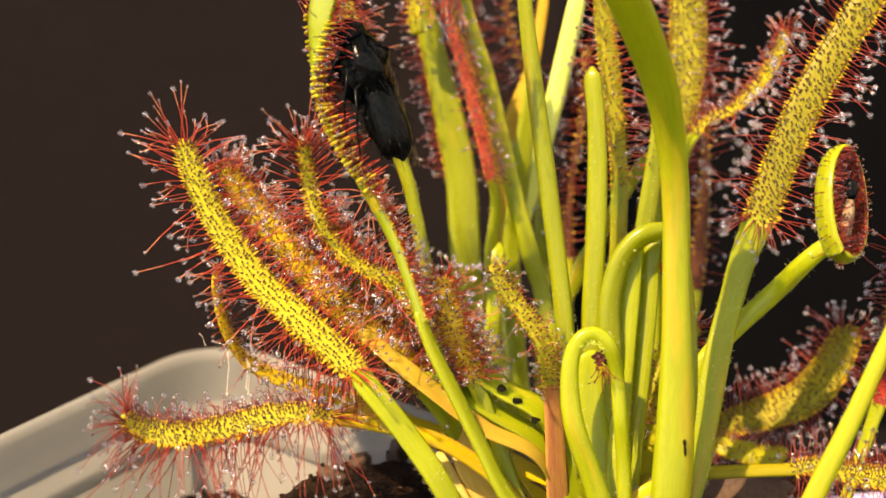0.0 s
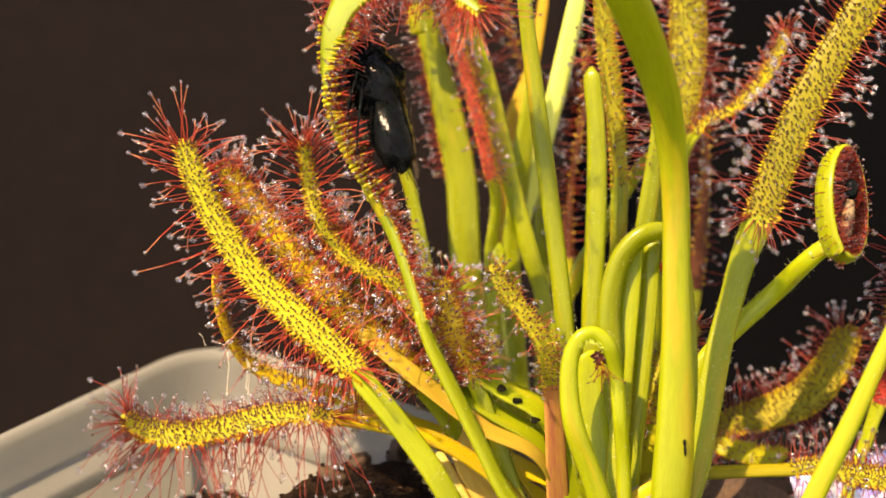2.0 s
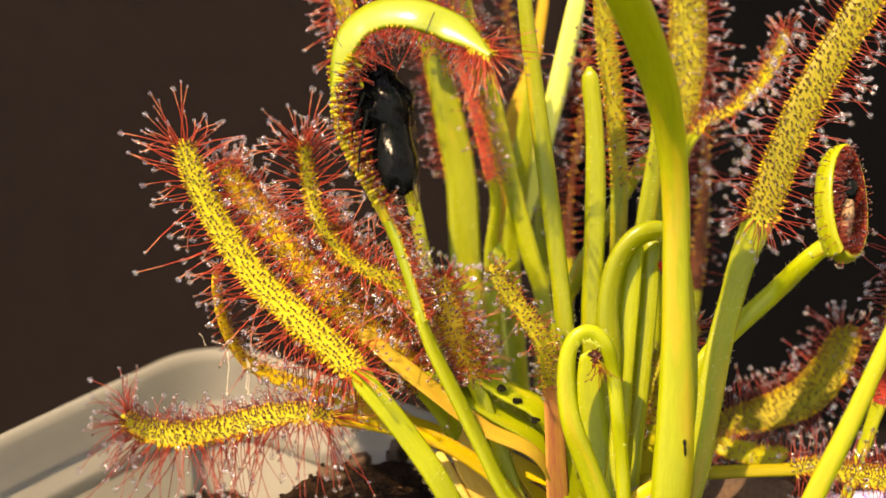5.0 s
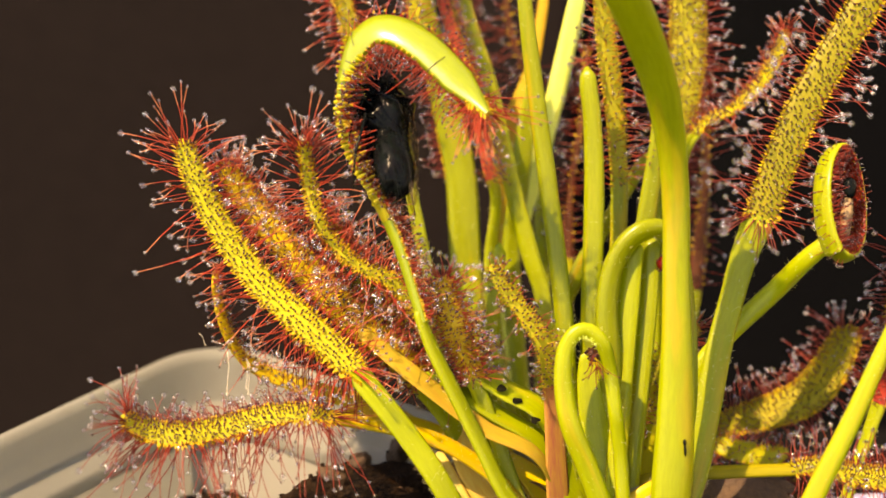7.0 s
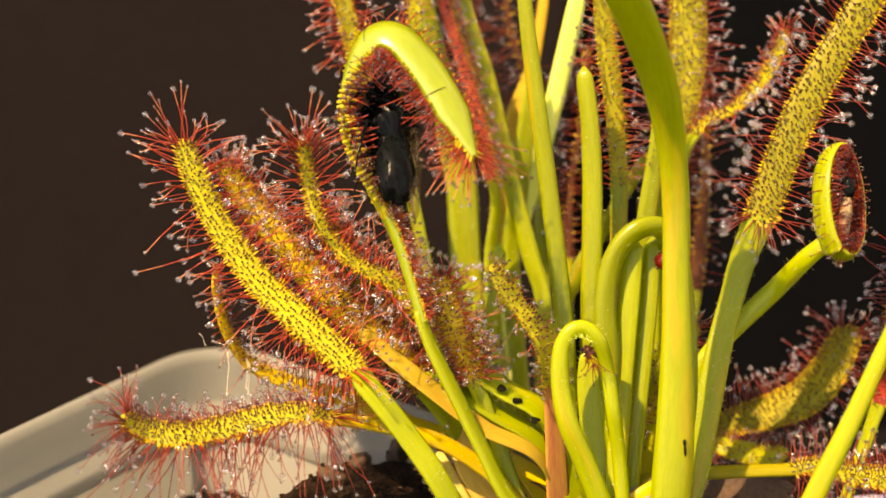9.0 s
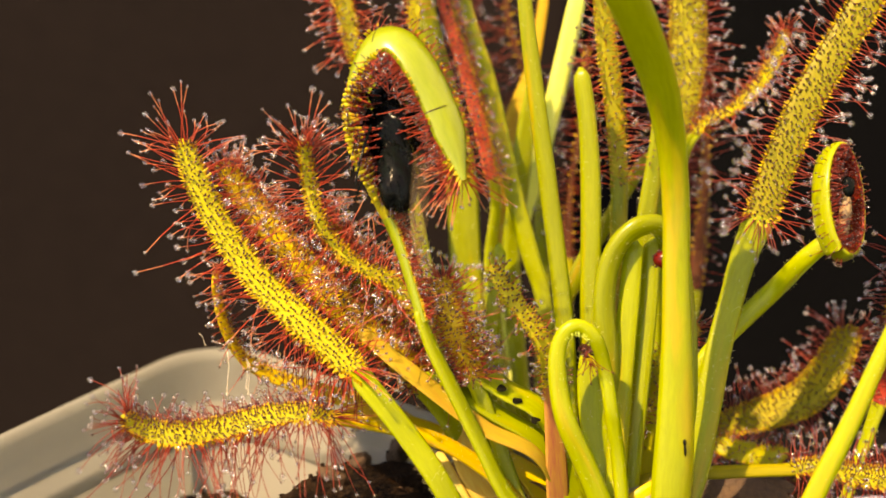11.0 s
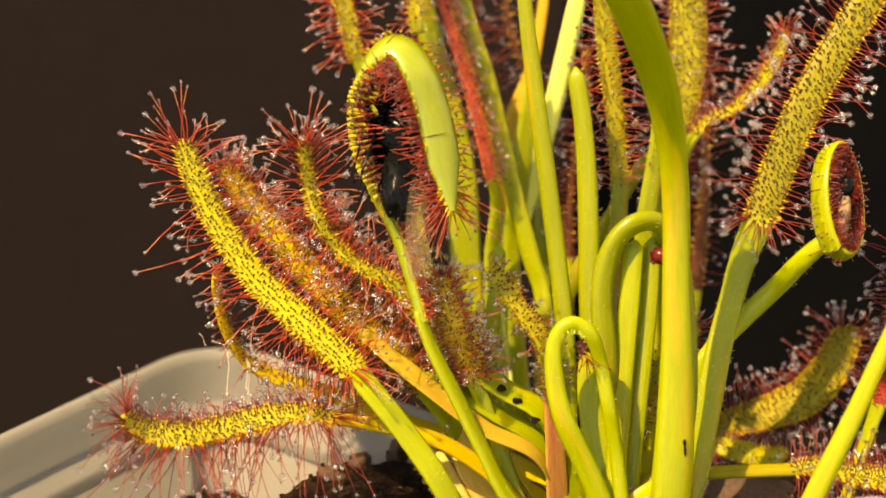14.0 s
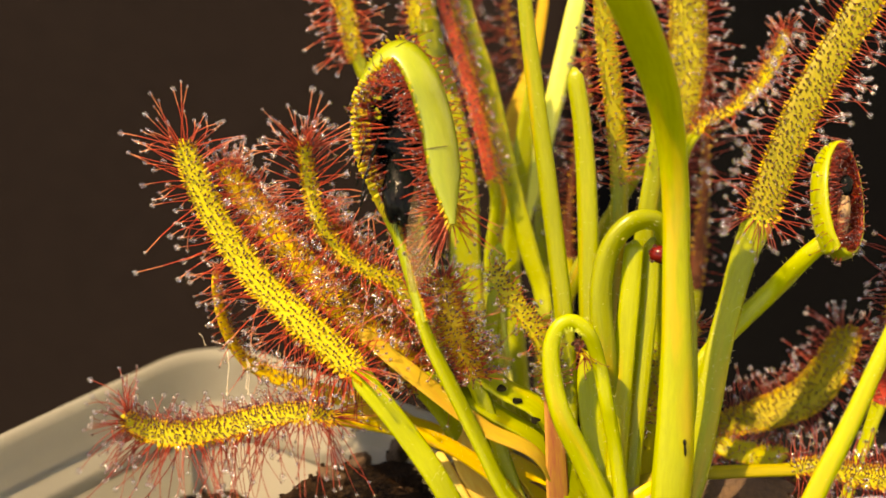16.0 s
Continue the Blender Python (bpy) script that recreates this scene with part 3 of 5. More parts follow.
leaf(plant, [(11.88, -5.27, 0.95, 1.42), (11.12, 10.24, 17.98, 1.84), (9.63, 13.58, 23.58, 1.97), (7.28, 16.94, 31.88, 1.97), (5.06, 20.63, 41.03, 1.85), (3.33, 22.71, 46.18, 1.6), (1.91, 24.79, 51.33, 1.36)],
     face=(-0.3, -0.8, 0.43))
leaf(plant, [(12.84, -12.48, 4.46, 2.05), (12.44, -6.09, 20.26, 2.05), (11.82, -3.11, 27.64, 1.93), (10.46, 0.93, 37.65, 1.93), (9.32, 4.13, 45.55, 1.82), (8.41, 6.89, 52.4, 1.59), (8.01, 8.6, 56.62, 1.36)],
     face=(-0.3, -0.8, 0.43), thick=1.2, label='slender upright green leaf stem')
leaf(plant, [(10.4, 0.66, -0.39, 1.7), (6.69, 16.68, 17.88, 1.89), (8.9, 19.75, 25.49, 1.77), (10.61, 22.12, 31.35, 2.02), (12.69, 25.19, 38.96, 2.15), (14.4, 28.03, 45.98, 2.02), (15.53, 29.92, 50.67, 1.77)],
     face=(0.3, -0.8, 0.43), green=PETIOLE_PALE_LIT, thick=0.9, label='leaf stem with strong sun put into its pale colour')
leaf(plant, [(9.4, -1.09, 0.6, 1.57), (5.26, 12.96, 14.03, 1.75), (6.29, 17.88, 23.52, 2.14), (7.54, 21.41, 32.26, 2.77), (8.42, 23.17, 36.64, 2.77), (9.93, 25.17, 41.59, 1.51), (10.87, 27.06, 46.25, 1.26), (11.56, 28.94, 50.91, 1.13)],
     face=(-0.2, -0.76, 0.52), green=PETIOLE_ORANGE, thick=0.5)
leaf(plant, [(9.7, -1.09, 0.6, 1.81), (7.54, 14.39, 20.22, 2.12), (8.35, 18.35, 30.04, 2.24), (9.22, 20.92, 36.39, 2.12), (10.03, 23.25, 42.17, 1.25)],
     face=(0.3, -0.8, 0.43), green=PETIOLE)
leaf(plant, [(6.18, -7.67, 3.0, 1.51), (5.01, -1.56, 18.13, 1.63), (5.39, 1.98, 24.21, 1.64), (5.88, 4.88, 28.73, 1.53)],
     face=(0.2, -0.8, 0.43))
# upright leaves of the crown
swaying_leaf = leaf(plant, [(15.19, -11.82, 3.42, 1.96), (14.91, -6.9, 15.6, 2.06), (15.08, -3.47, 24.07, 2.16), (15.48, -0.48, 31.49, 2.16), (15.65, 2.09, 37.84, 2.06), (15.53, 4.02, 42.61, 1.87), (15.3, 4.98, 44.99, 1.86), (15.05, 5.98, 47.48, 1.81)],
     face=(-0.3, -0.86, 0.4), thick=1.1, dish=0.16, name='swaying_leaf', label='young upright leaf, still folded')
leaf(plant, [(17.33, -7.02, 1.96, 1.76), (17.62, 0.22, 19.87, 1.87), (18.15, 3.95, 29.1, 1.87), (18.27, 6.36, 35.07, 1.99), (17.8, 8.99, 41.58, 2.11), (17.1, 11.19, 47.01, 2.34), (16.74, 12.5, 50.27, 2.34), (16.51, 14.26, 54.61, 2.11)],
     face=(0.3, -0.8, 0.43), blade=0.62, n=170, long=3.0, short=1.0, drop=0.24, yellow=BLADE, label='yellow leaf behind the thick stalk')
leaf(plant, [(10.51, -3.97, -1.17, 1.43), (12.0, 3.86, 18.2, 1.55), (14.09, 6.32, 24.29, 1.79), (16.77, 8.11, 28.72, 1.55), (19.76, 10.01, 33.42, 1.43), (21.85, 11.24, 36.47, 1.31)],
     face=(0.2, -0.76, 0.52))
leaf(plant, [(18.7, -7.89, 2.46, 1.75), (19.87, -0.69, 20.29, 1.98), (20.74, 3.24, 30.01, 2.1), (21.79, 5.86, 36.49, 1.98), (22.2, 7.39, 40.27, 1.51), (22.61, 9.13, 44.6, 1.17)],
     face=(0.2, -0.8, 0.43), n=24, blade=0.8, long=2.0, yellow=PETIOLE)
for rows in ([(16.86, -14.7, 8.3, 1.9), (17.56, -10.44, 14.86, 2.1), (18.05, -7.45, 20.9, 2.2), (18.61, -4.88, 25.93, 2.2), (19.28, -1.98, 31.78, 2.0)],
             [(18.39, -14.11, 7.64, 1.7), (19.27, -9.72, 14.49, 1.9), (20.07, -6.55, 20.48, 1.9), (20.69, -3.96, 25.53, 1.9), (21.2, -0.94, 31.67, 1.7)]):
    leaf(plant, rows, face=(-0.2, -0.84, 0.45), thick=1.0, dish=0.2, label='grooved green leaf stem behind a crook')
leaf(plant, [(16.09, -14.43, 4.95, 2.03), (15.64, -11.7, 11.73, 2.48), (14.96, -10.01, 15.9, 2.81), (14.74, -8.53, 19.55, 2.81), (14.85, -7.48, 22.16, 2.25)],
     face=(0, -0.89, 0.47), thick=0.5)
leaf(plant, [(17.3, -13.77, 3.92, 1.7), (17.58, -11.66, 9.16, 2.26), (17.41, -9.54, 14.4, 2.04), (17.19, -7.42, 19.64, 1.7), (16.96, -6.15, 22.79, 1.47)],
     face=(0, -0.89, 0.47), thick=0.7)
front_crook = leaf(plant, [(16.67, -17.26, 5.97, 2.22), (14.66, -15.86, 12.1, 2.2), (12.83, -14.9, 17.16, 2.08), (12.28, -13.46, 20.72, 1.86), (12.5, -12.23, 23.77, 1.64), (13.48, -11.57, 25.39, 1.59), (14.91, -11.45, 25.7, 1.53), (16.23, -11.94, 24.48, 1.48), (16.97, -12.14, 21.3, 1.43), (17.3, -13.59, 17.72, 1.43), (17.73, -14.56, 12.64, 1.44), (17.84, -17.26, 5.97, 1.44)],
     face=(0.0, -0.95, 0.06), thick=1.6, taper=False, name='crook_leaf', label='young leaf bent over in a smooth green crook')
back_crook = leaf(plant, [(16.45, -13.77, 3.92, 2.26), (17.02, -9.96, 13.35, 2.49), (16.76, -7.9, 21.12, 2.48), (16.54, -6.01, 25.81, 2.36), (17.21, -4.53, 29.46, 2.25), (18.62, -3.58, 31.81, 2.14), (20.59, -3.1, 33.01, 2.14), (22.73, -2.25, 32.43, 2.04), (23.87, -2.05, 30.28, 1.93), (24.1, -2.19, 27.25, 1.71)],
     face=(0.3, -0.85, 0.02), thick=1.7, taper=False, name='crook_leaf', label='young leaf arching over with a rolled red tip')
leaf(plant, [(21.59, -20.69, 5.48, 3.93), (21.91, -18.71, 13.05, 4.01), (22.29, -16.27, 19.08, 3.69), (22.4, -13.43, 26.12, 3.04), (22.35, -10.99, 32.16, 2.71), (22.3, -9.13, 37.83, 2.71), (21.68, -8.41, 43.88, 2.9), (20.38, -9.28, 49.75, 3.38), (18.39, -11.36, 55.26, 3.72), (16.21, -13.72, 60.11, 3.84), (13.87, -16.33, 64.33, 3.65)],
     face=(0.1, -0.93, 0.37), thick=3.0, name='flower_stalk', label='thick smooth olive-green stalk', green=PETIOLE)
leaf(plant, [(20.27, -17.88, 4.43, 1.99), (22.1, -16.07, 11.59, 2.2), (23.75, -13.59, 17.72, 1.87), (24.14, -11.11, 23.85, 1.43), (24.03, -9.05, 28.96, 0.88), (23.8, -7.6, 32.54, 0.44)],
     face=(0.3, -0.93, 0.37), thick=1.0)
# leaves on the shaded side; two blades have that shade in their colour
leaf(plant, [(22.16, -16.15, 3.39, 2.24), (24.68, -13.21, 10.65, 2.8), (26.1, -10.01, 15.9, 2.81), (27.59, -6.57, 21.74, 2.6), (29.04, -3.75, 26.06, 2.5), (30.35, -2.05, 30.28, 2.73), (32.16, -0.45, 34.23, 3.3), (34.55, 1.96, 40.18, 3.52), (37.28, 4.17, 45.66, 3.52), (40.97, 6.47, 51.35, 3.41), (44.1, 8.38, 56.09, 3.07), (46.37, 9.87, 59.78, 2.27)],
     face=(-0.15, -0.82, 0.49), blade=0.52, n=480, long=3.8, short=0.3, drop=0.37, margin=0.44, basefan=22, single=True, crimson=True, yellow=BLADE_OLIVE_SHADED, dish=0.05, label='long yellow leaf with two fringes of red tentacles')
COIL_C, RIGHT, UP, NEAR = np.array((39.38, -3.98, 36.17)), np.array((1.0, 0.0, 0.0)), np.array((0.0, 0.374, 0.927)), np.array((0.0, -0.927, 0.374))


def coil_rows():
    """One turn of a roll, a tall oval whose axis points to the near side, to the right and up (millimetres)."""
    rows = []
    for k in range(17):
        a = radians(238 - 372 * k / 16)
        size = 1.0 - 0.14 * max(0, k - 12) / 4
        x, y = 2.12 * size * math.cos(a), 5.75 * size * math.sin(a)
        place = COIL_C + RIGHT * x + UP * y - NEAR * (0.47 * x + 0.30 * y + 0.12 * max(0, k - 12))
        rows.append((*place, 3.0 - 1.0 * max(0.0, math.cos(a))))
    return rows


coiled_leaf = leaf(plant, [(23.07, -13.33, 2.35, 1.48), (24.04, -7.75, 13.48, 1.48), (25.89, -4.6, 18.61, 1.61), (29.04, -3.25, 21.96, 1.95), (33.64, -2.2, 26.22, 2.0), (36.07, -4.22, 30.25, 1.9), (38.08, -4.91, 32.53, 1.7)],
     face=(0.0, -0.76, 0.52), thick=1.4, name='coiled_leaf', taper=False, label='green stem of a leaf coiled round a dead insect')
rolled_blade = leaf(plant, coil_rows(), face=(0.0, -0.76, 0.52), blade=0.0, n=620, long=1.2, short=1.1, margin=0.12, drop=0.15, inner=BLADE_CRIMSON, tipfan=0.0, thick=0.8, dish=0.1,
     name='rolled_blade', taper=False, label='leaf blade rolled up into a tall oval, red inside', yellow=PETIOLE, hub=tuple(COIL_C))
leaf(plant, [(24.24, -4.19, -1.72, 1.43), (24.65, 7.02, 23.35, 1.56), (25.13, 10.57, 34.81, 1.79), (27.39, 11.36, 39.44, 2.38), (30.66, 12.03, 41.09, 2.61), (33.33, 12.97, 43.41, 2.61), (35.17, 14.08, 46.16, 2.38), (36.24, 15.19, 48.92, 1.54)],
     face=(-0.6, -0.08, 0.73), blade=0.74, n=260, long=2.4, short=0.6, drop=0.26, yellow=BLADE, label='orange-tinted curved leaf, slightly out of focus')
leaf(plant, [(23.49, -0.7, -3.77, 1.83), (23.49, 7.5, 16.53, 1.83), (23.98, 12.26, 30.99, 2.42), (25.07, 14.26, 38.6, 3.62), (25.98, 16.75, 44.75, 3.98), (26.16, 18.78, 49.78, 3.86), (25.98, 20.58, 54.25, 3.62)],
     face=(-0.1, -0.82, 0.49), blade=0.6, n=420, long=3.2, short=0.7, drop=0.28, crimson=True, yellow=BLADE, label='red-fringed leaf behind the thick stalk')
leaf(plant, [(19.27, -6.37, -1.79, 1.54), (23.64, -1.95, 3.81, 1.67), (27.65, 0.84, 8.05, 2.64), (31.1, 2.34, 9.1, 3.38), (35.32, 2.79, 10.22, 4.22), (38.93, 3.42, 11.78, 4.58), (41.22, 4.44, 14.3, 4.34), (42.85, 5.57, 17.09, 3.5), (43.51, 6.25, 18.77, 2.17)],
     face=(-0.3, -0.55, 0.76), blade=0.33, n=420, long=3.2, short=0.5, drop=0.3, crimson=True, yellow=BLADE_DULL_SHADED, label='broad leaf curving upwards, coloured darker for shade')
leaf(plant, [(21.64, -5.71, -0.15, 1.3), (24.71, -2.61, 4.85, 1.54), (27.82, -0.39, 7.69, 1.79), (31.25, -1.5, 7.6, 2.61), (34.22, -1.68, 7.16, 2.5), (36.3, -1.5, 7.6, 1.19)],
     face=(0, -0.6, 0.78), blade=0.5, n=70, long=1.8, short=0.8, drop=0.2, green=PETIOLE_OLIVE, yellow=PETIOLE_OLIVE)
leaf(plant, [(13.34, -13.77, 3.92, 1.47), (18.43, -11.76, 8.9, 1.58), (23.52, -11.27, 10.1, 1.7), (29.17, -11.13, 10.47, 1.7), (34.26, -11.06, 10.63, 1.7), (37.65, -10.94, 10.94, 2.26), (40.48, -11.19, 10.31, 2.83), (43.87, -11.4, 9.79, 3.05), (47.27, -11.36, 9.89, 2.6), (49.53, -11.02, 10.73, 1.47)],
     face=(0, -0.39, 0.91), blade=0.62, n=260, long=3.8, short=0.7, drop=0.28, crimson=True, green=BLADE_DULL_SHADED, label='low leaf on a long orange-green stem')
leaf(plant, [(29.15, -25.76, 3.62, 2.0), (32.88, -23.36, 9.56, 2.0), (35.82, -21.16, 15.0, 2.0), (38.76, -18.96, 20.45, 1.84), (41.16, -16.96, 25.4, 1.61), (43.56, -14.96, 30.34, 1.38)],
     face=(-0.2, -0.8, 0.43), thick=1.3, label='green stem rising close to the lens')
leaf(plant, [(40.16, -7.67, 0.33, 1.41), (44.26, -3.29, 11.18, 1.64), (46.38, -1.56, 18.13, 2.56), (46.73, -0.73, 22.85, 3.13), (47.31, 1.01, 27.15, 2.55), (47.65, 2.31, 30.38, 1.51)],
     face=(-0.6, -0.48, 0.41), blade=0.45, n=150, long=3.4, short=1.0, drop=0.32, crimson=True, yellow=BLADE_CRIMSON)
leaf(plant, [(18.0, -6.8, -0.18, 1.41), (18.89, -4.16, 6.36, 1.53), (19.77, -2.39, 10.73, 2.0), (21.24, -0.85, 14.54, 2.35), (23.3, 0.25, 17.27, 2.35), (25.36, 1.02, 19.18, 2.12), (26.48, 1.79, 21.09, 1.18)],
     face=(-0.4, -0.46, 0.73), blade=0.42, n=190, long=2.2, short=0.7, drop=0.22, yellow=BLADE, label='small leaf half hidden behind the thick stalk')
# low leaves at the foot of the crown
leaf(plant, [(11.7, -15.49, 2.34, 2.37), (11.36, -12.96, 8.6, 2.67), (11.08, -10.64, 14.34, 2.37), (10.86, -9.17, 17.99, 2.29), (9.96, -8.28, 22.84, 2.35), (8.17, -7.13, 25.7, 2.13), (6.21, -6.19, 28.03, 1.9), (4.7, -5.2, 30.47, 1.12)],
     face=(0.45, -0.63, 0.58), blade=0.55, n=150, long=1.5, short=0.45, drop=0.24, green=PETIOLE_BROWN, yellow=BLADE, thick=0.5, dish=0.12, label='ageing brown-stemmed leaf folded over')
spotted_leaf = leaf(plant, [(14.55, -11.63, 6.57, 2.84), (10.52, -9.22, 15.19, 3.05), (5.99, -8.06, 18.07, 3.17), (1.47, -7.0, 20.69, 2.83), (-1.07, -6.47, 22.0, 1.7)],
     face=(0.1, -0.26, 0.97), thick=0.6, taper=True, label='green leaf with black mould spots')
leaf(plant, [(14.47, -13.14, 5.49, 2.49), (9.95, -10.17, 12.83, 2.71), (5.43, -9.01, 15.71, 2.71), (0.9, -8.06, 18.07, 2.26), (-1.92, -7.42, 19.64, 1.24)],
     face=(0.1, -0.26, 0.97), thick=0.6)
leaf(plant, [(12.27, -11.63, 6.57, 1.69), (9.29, -12.33, 12.83, 2.12), (4.23, -12.26, 15.68, 2.4), (0.33, -11.22, 18.26, 2.55), (-2.73, -10.3, 20.53, 2.55), (-5.6, -8.6, 22.3, 2.3), (-8.4, -6.6, 24.0, 1.9)],
     face=(0.2, -0.26, 0.97), green=PETIOLE_DULL, thick=0.5)
leaf(plant, [(11.42, -12.48, 4.46, 1.48), (5.62, -3.73, 10.1, 1.76), (0.94, -1.97, 14.44, 3.51), (-2.58, -0.66, 17.7, 4.1), (-5.48, -0.69, 20.29, 2.33)],
     face=(0.2, -0.68, 0.71), green=PETIOLE_ORANGE, thick=0.4)
leaf(plant, [(12.27, -12.9, 3.4, 2.84), (8.95, -8.69, 8.5, 2.87), (3.81, -6.83, 10.42, 2.54), (-1.39, -5.18, 11.83, 2.67), (-6.06, -3.79, 12.62, 2.33), (-10.77, -2.67, 12.7, 1.05)],
     face=(0, -0.26, 0.97), green=PETIOLE_TAN, thick=0.5)
leaf(plant, [(7.73, -12.69, 3.93, 2.27), (4.77, -11.41, 7.09, 2.73), (2.9, -10.24, 9.99, 2.84), (1.77, -8.29, 12.16, 2.28), (1.38, -6.54, 13.82, 1.03)],
     face=(0.2, -0.81, 0.54), green=PETIOLE_STRAW, thick=0.4, label='withered straw-yellow leaf standing at the crown')
leaf(plant, [(4.3, -13.77, 3.92, 1.92), (1.75, -12.29, 7.59, 2.26), (0.23, -10.35, 9.73, 2.16), (-0.51, -8.61, 11.36, 1.03)],
     face=(-0.2, -0.81, 0.54), green=PETIOLE_STRAW, thick=0.4, label='withered straw-yellow leaf standing at the crown')
leaf(plant, [(20.06, -10.29, -0.8, 3.48), (20.84, -5.92, 4.67, 4.45), (21.53, -2.84, 9.63, 4.71), (22.53, -0.17, 13.55, 4.14)],
     face=(0, -0.85, 0.56), green=PETIOLE_OLIVE, thick=0.5)
leaf(plant, [(15.37, -17.22, 3.39, 1.67), (17.59, -15.45, 7.78, 1.89), (20.1, -14.55, 10.0, 1.67), (23.56, -13.04, 11.07, 1.12)],
     face=(0, -0.81, 0.54), green=PETIOLE_TAN, thick=0.6)
# blurred leaves at the back, their shade put into the blade colour
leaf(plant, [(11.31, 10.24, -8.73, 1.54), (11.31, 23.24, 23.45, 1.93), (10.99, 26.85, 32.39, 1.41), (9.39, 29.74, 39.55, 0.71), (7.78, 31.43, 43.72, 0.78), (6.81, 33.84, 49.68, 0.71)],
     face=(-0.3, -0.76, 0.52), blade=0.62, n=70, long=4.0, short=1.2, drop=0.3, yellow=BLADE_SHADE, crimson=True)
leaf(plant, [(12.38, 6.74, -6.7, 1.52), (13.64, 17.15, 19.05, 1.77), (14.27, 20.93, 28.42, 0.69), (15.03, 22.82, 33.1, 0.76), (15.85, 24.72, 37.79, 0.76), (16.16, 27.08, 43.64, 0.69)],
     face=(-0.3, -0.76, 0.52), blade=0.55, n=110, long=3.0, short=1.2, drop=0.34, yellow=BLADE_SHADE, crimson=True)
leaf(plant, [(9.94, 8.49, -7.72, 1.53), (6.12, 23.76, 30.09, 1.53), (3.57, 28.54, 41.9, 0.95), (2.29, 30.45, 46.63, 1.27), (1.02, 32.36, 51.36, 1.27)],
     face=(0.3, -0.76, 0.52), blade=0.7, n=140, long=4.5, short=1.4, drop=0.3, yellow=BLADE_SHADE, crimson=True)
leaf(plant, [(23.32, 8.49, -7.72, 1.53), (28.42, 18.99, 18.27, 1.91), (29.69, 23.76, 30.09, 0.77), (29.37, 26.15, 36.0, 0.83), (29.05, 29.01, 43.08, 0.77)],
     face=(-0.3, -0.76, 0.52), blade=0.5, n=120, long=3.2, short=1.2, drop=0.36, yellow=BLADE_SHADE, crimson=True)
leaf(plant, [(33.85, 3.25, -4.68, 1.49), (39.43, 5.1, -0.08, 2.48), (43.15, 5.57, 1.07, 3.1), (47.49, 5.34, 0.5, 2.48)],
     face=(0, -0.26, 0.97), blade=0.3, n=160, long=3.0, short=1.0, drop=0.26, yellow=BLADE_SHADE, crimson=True)

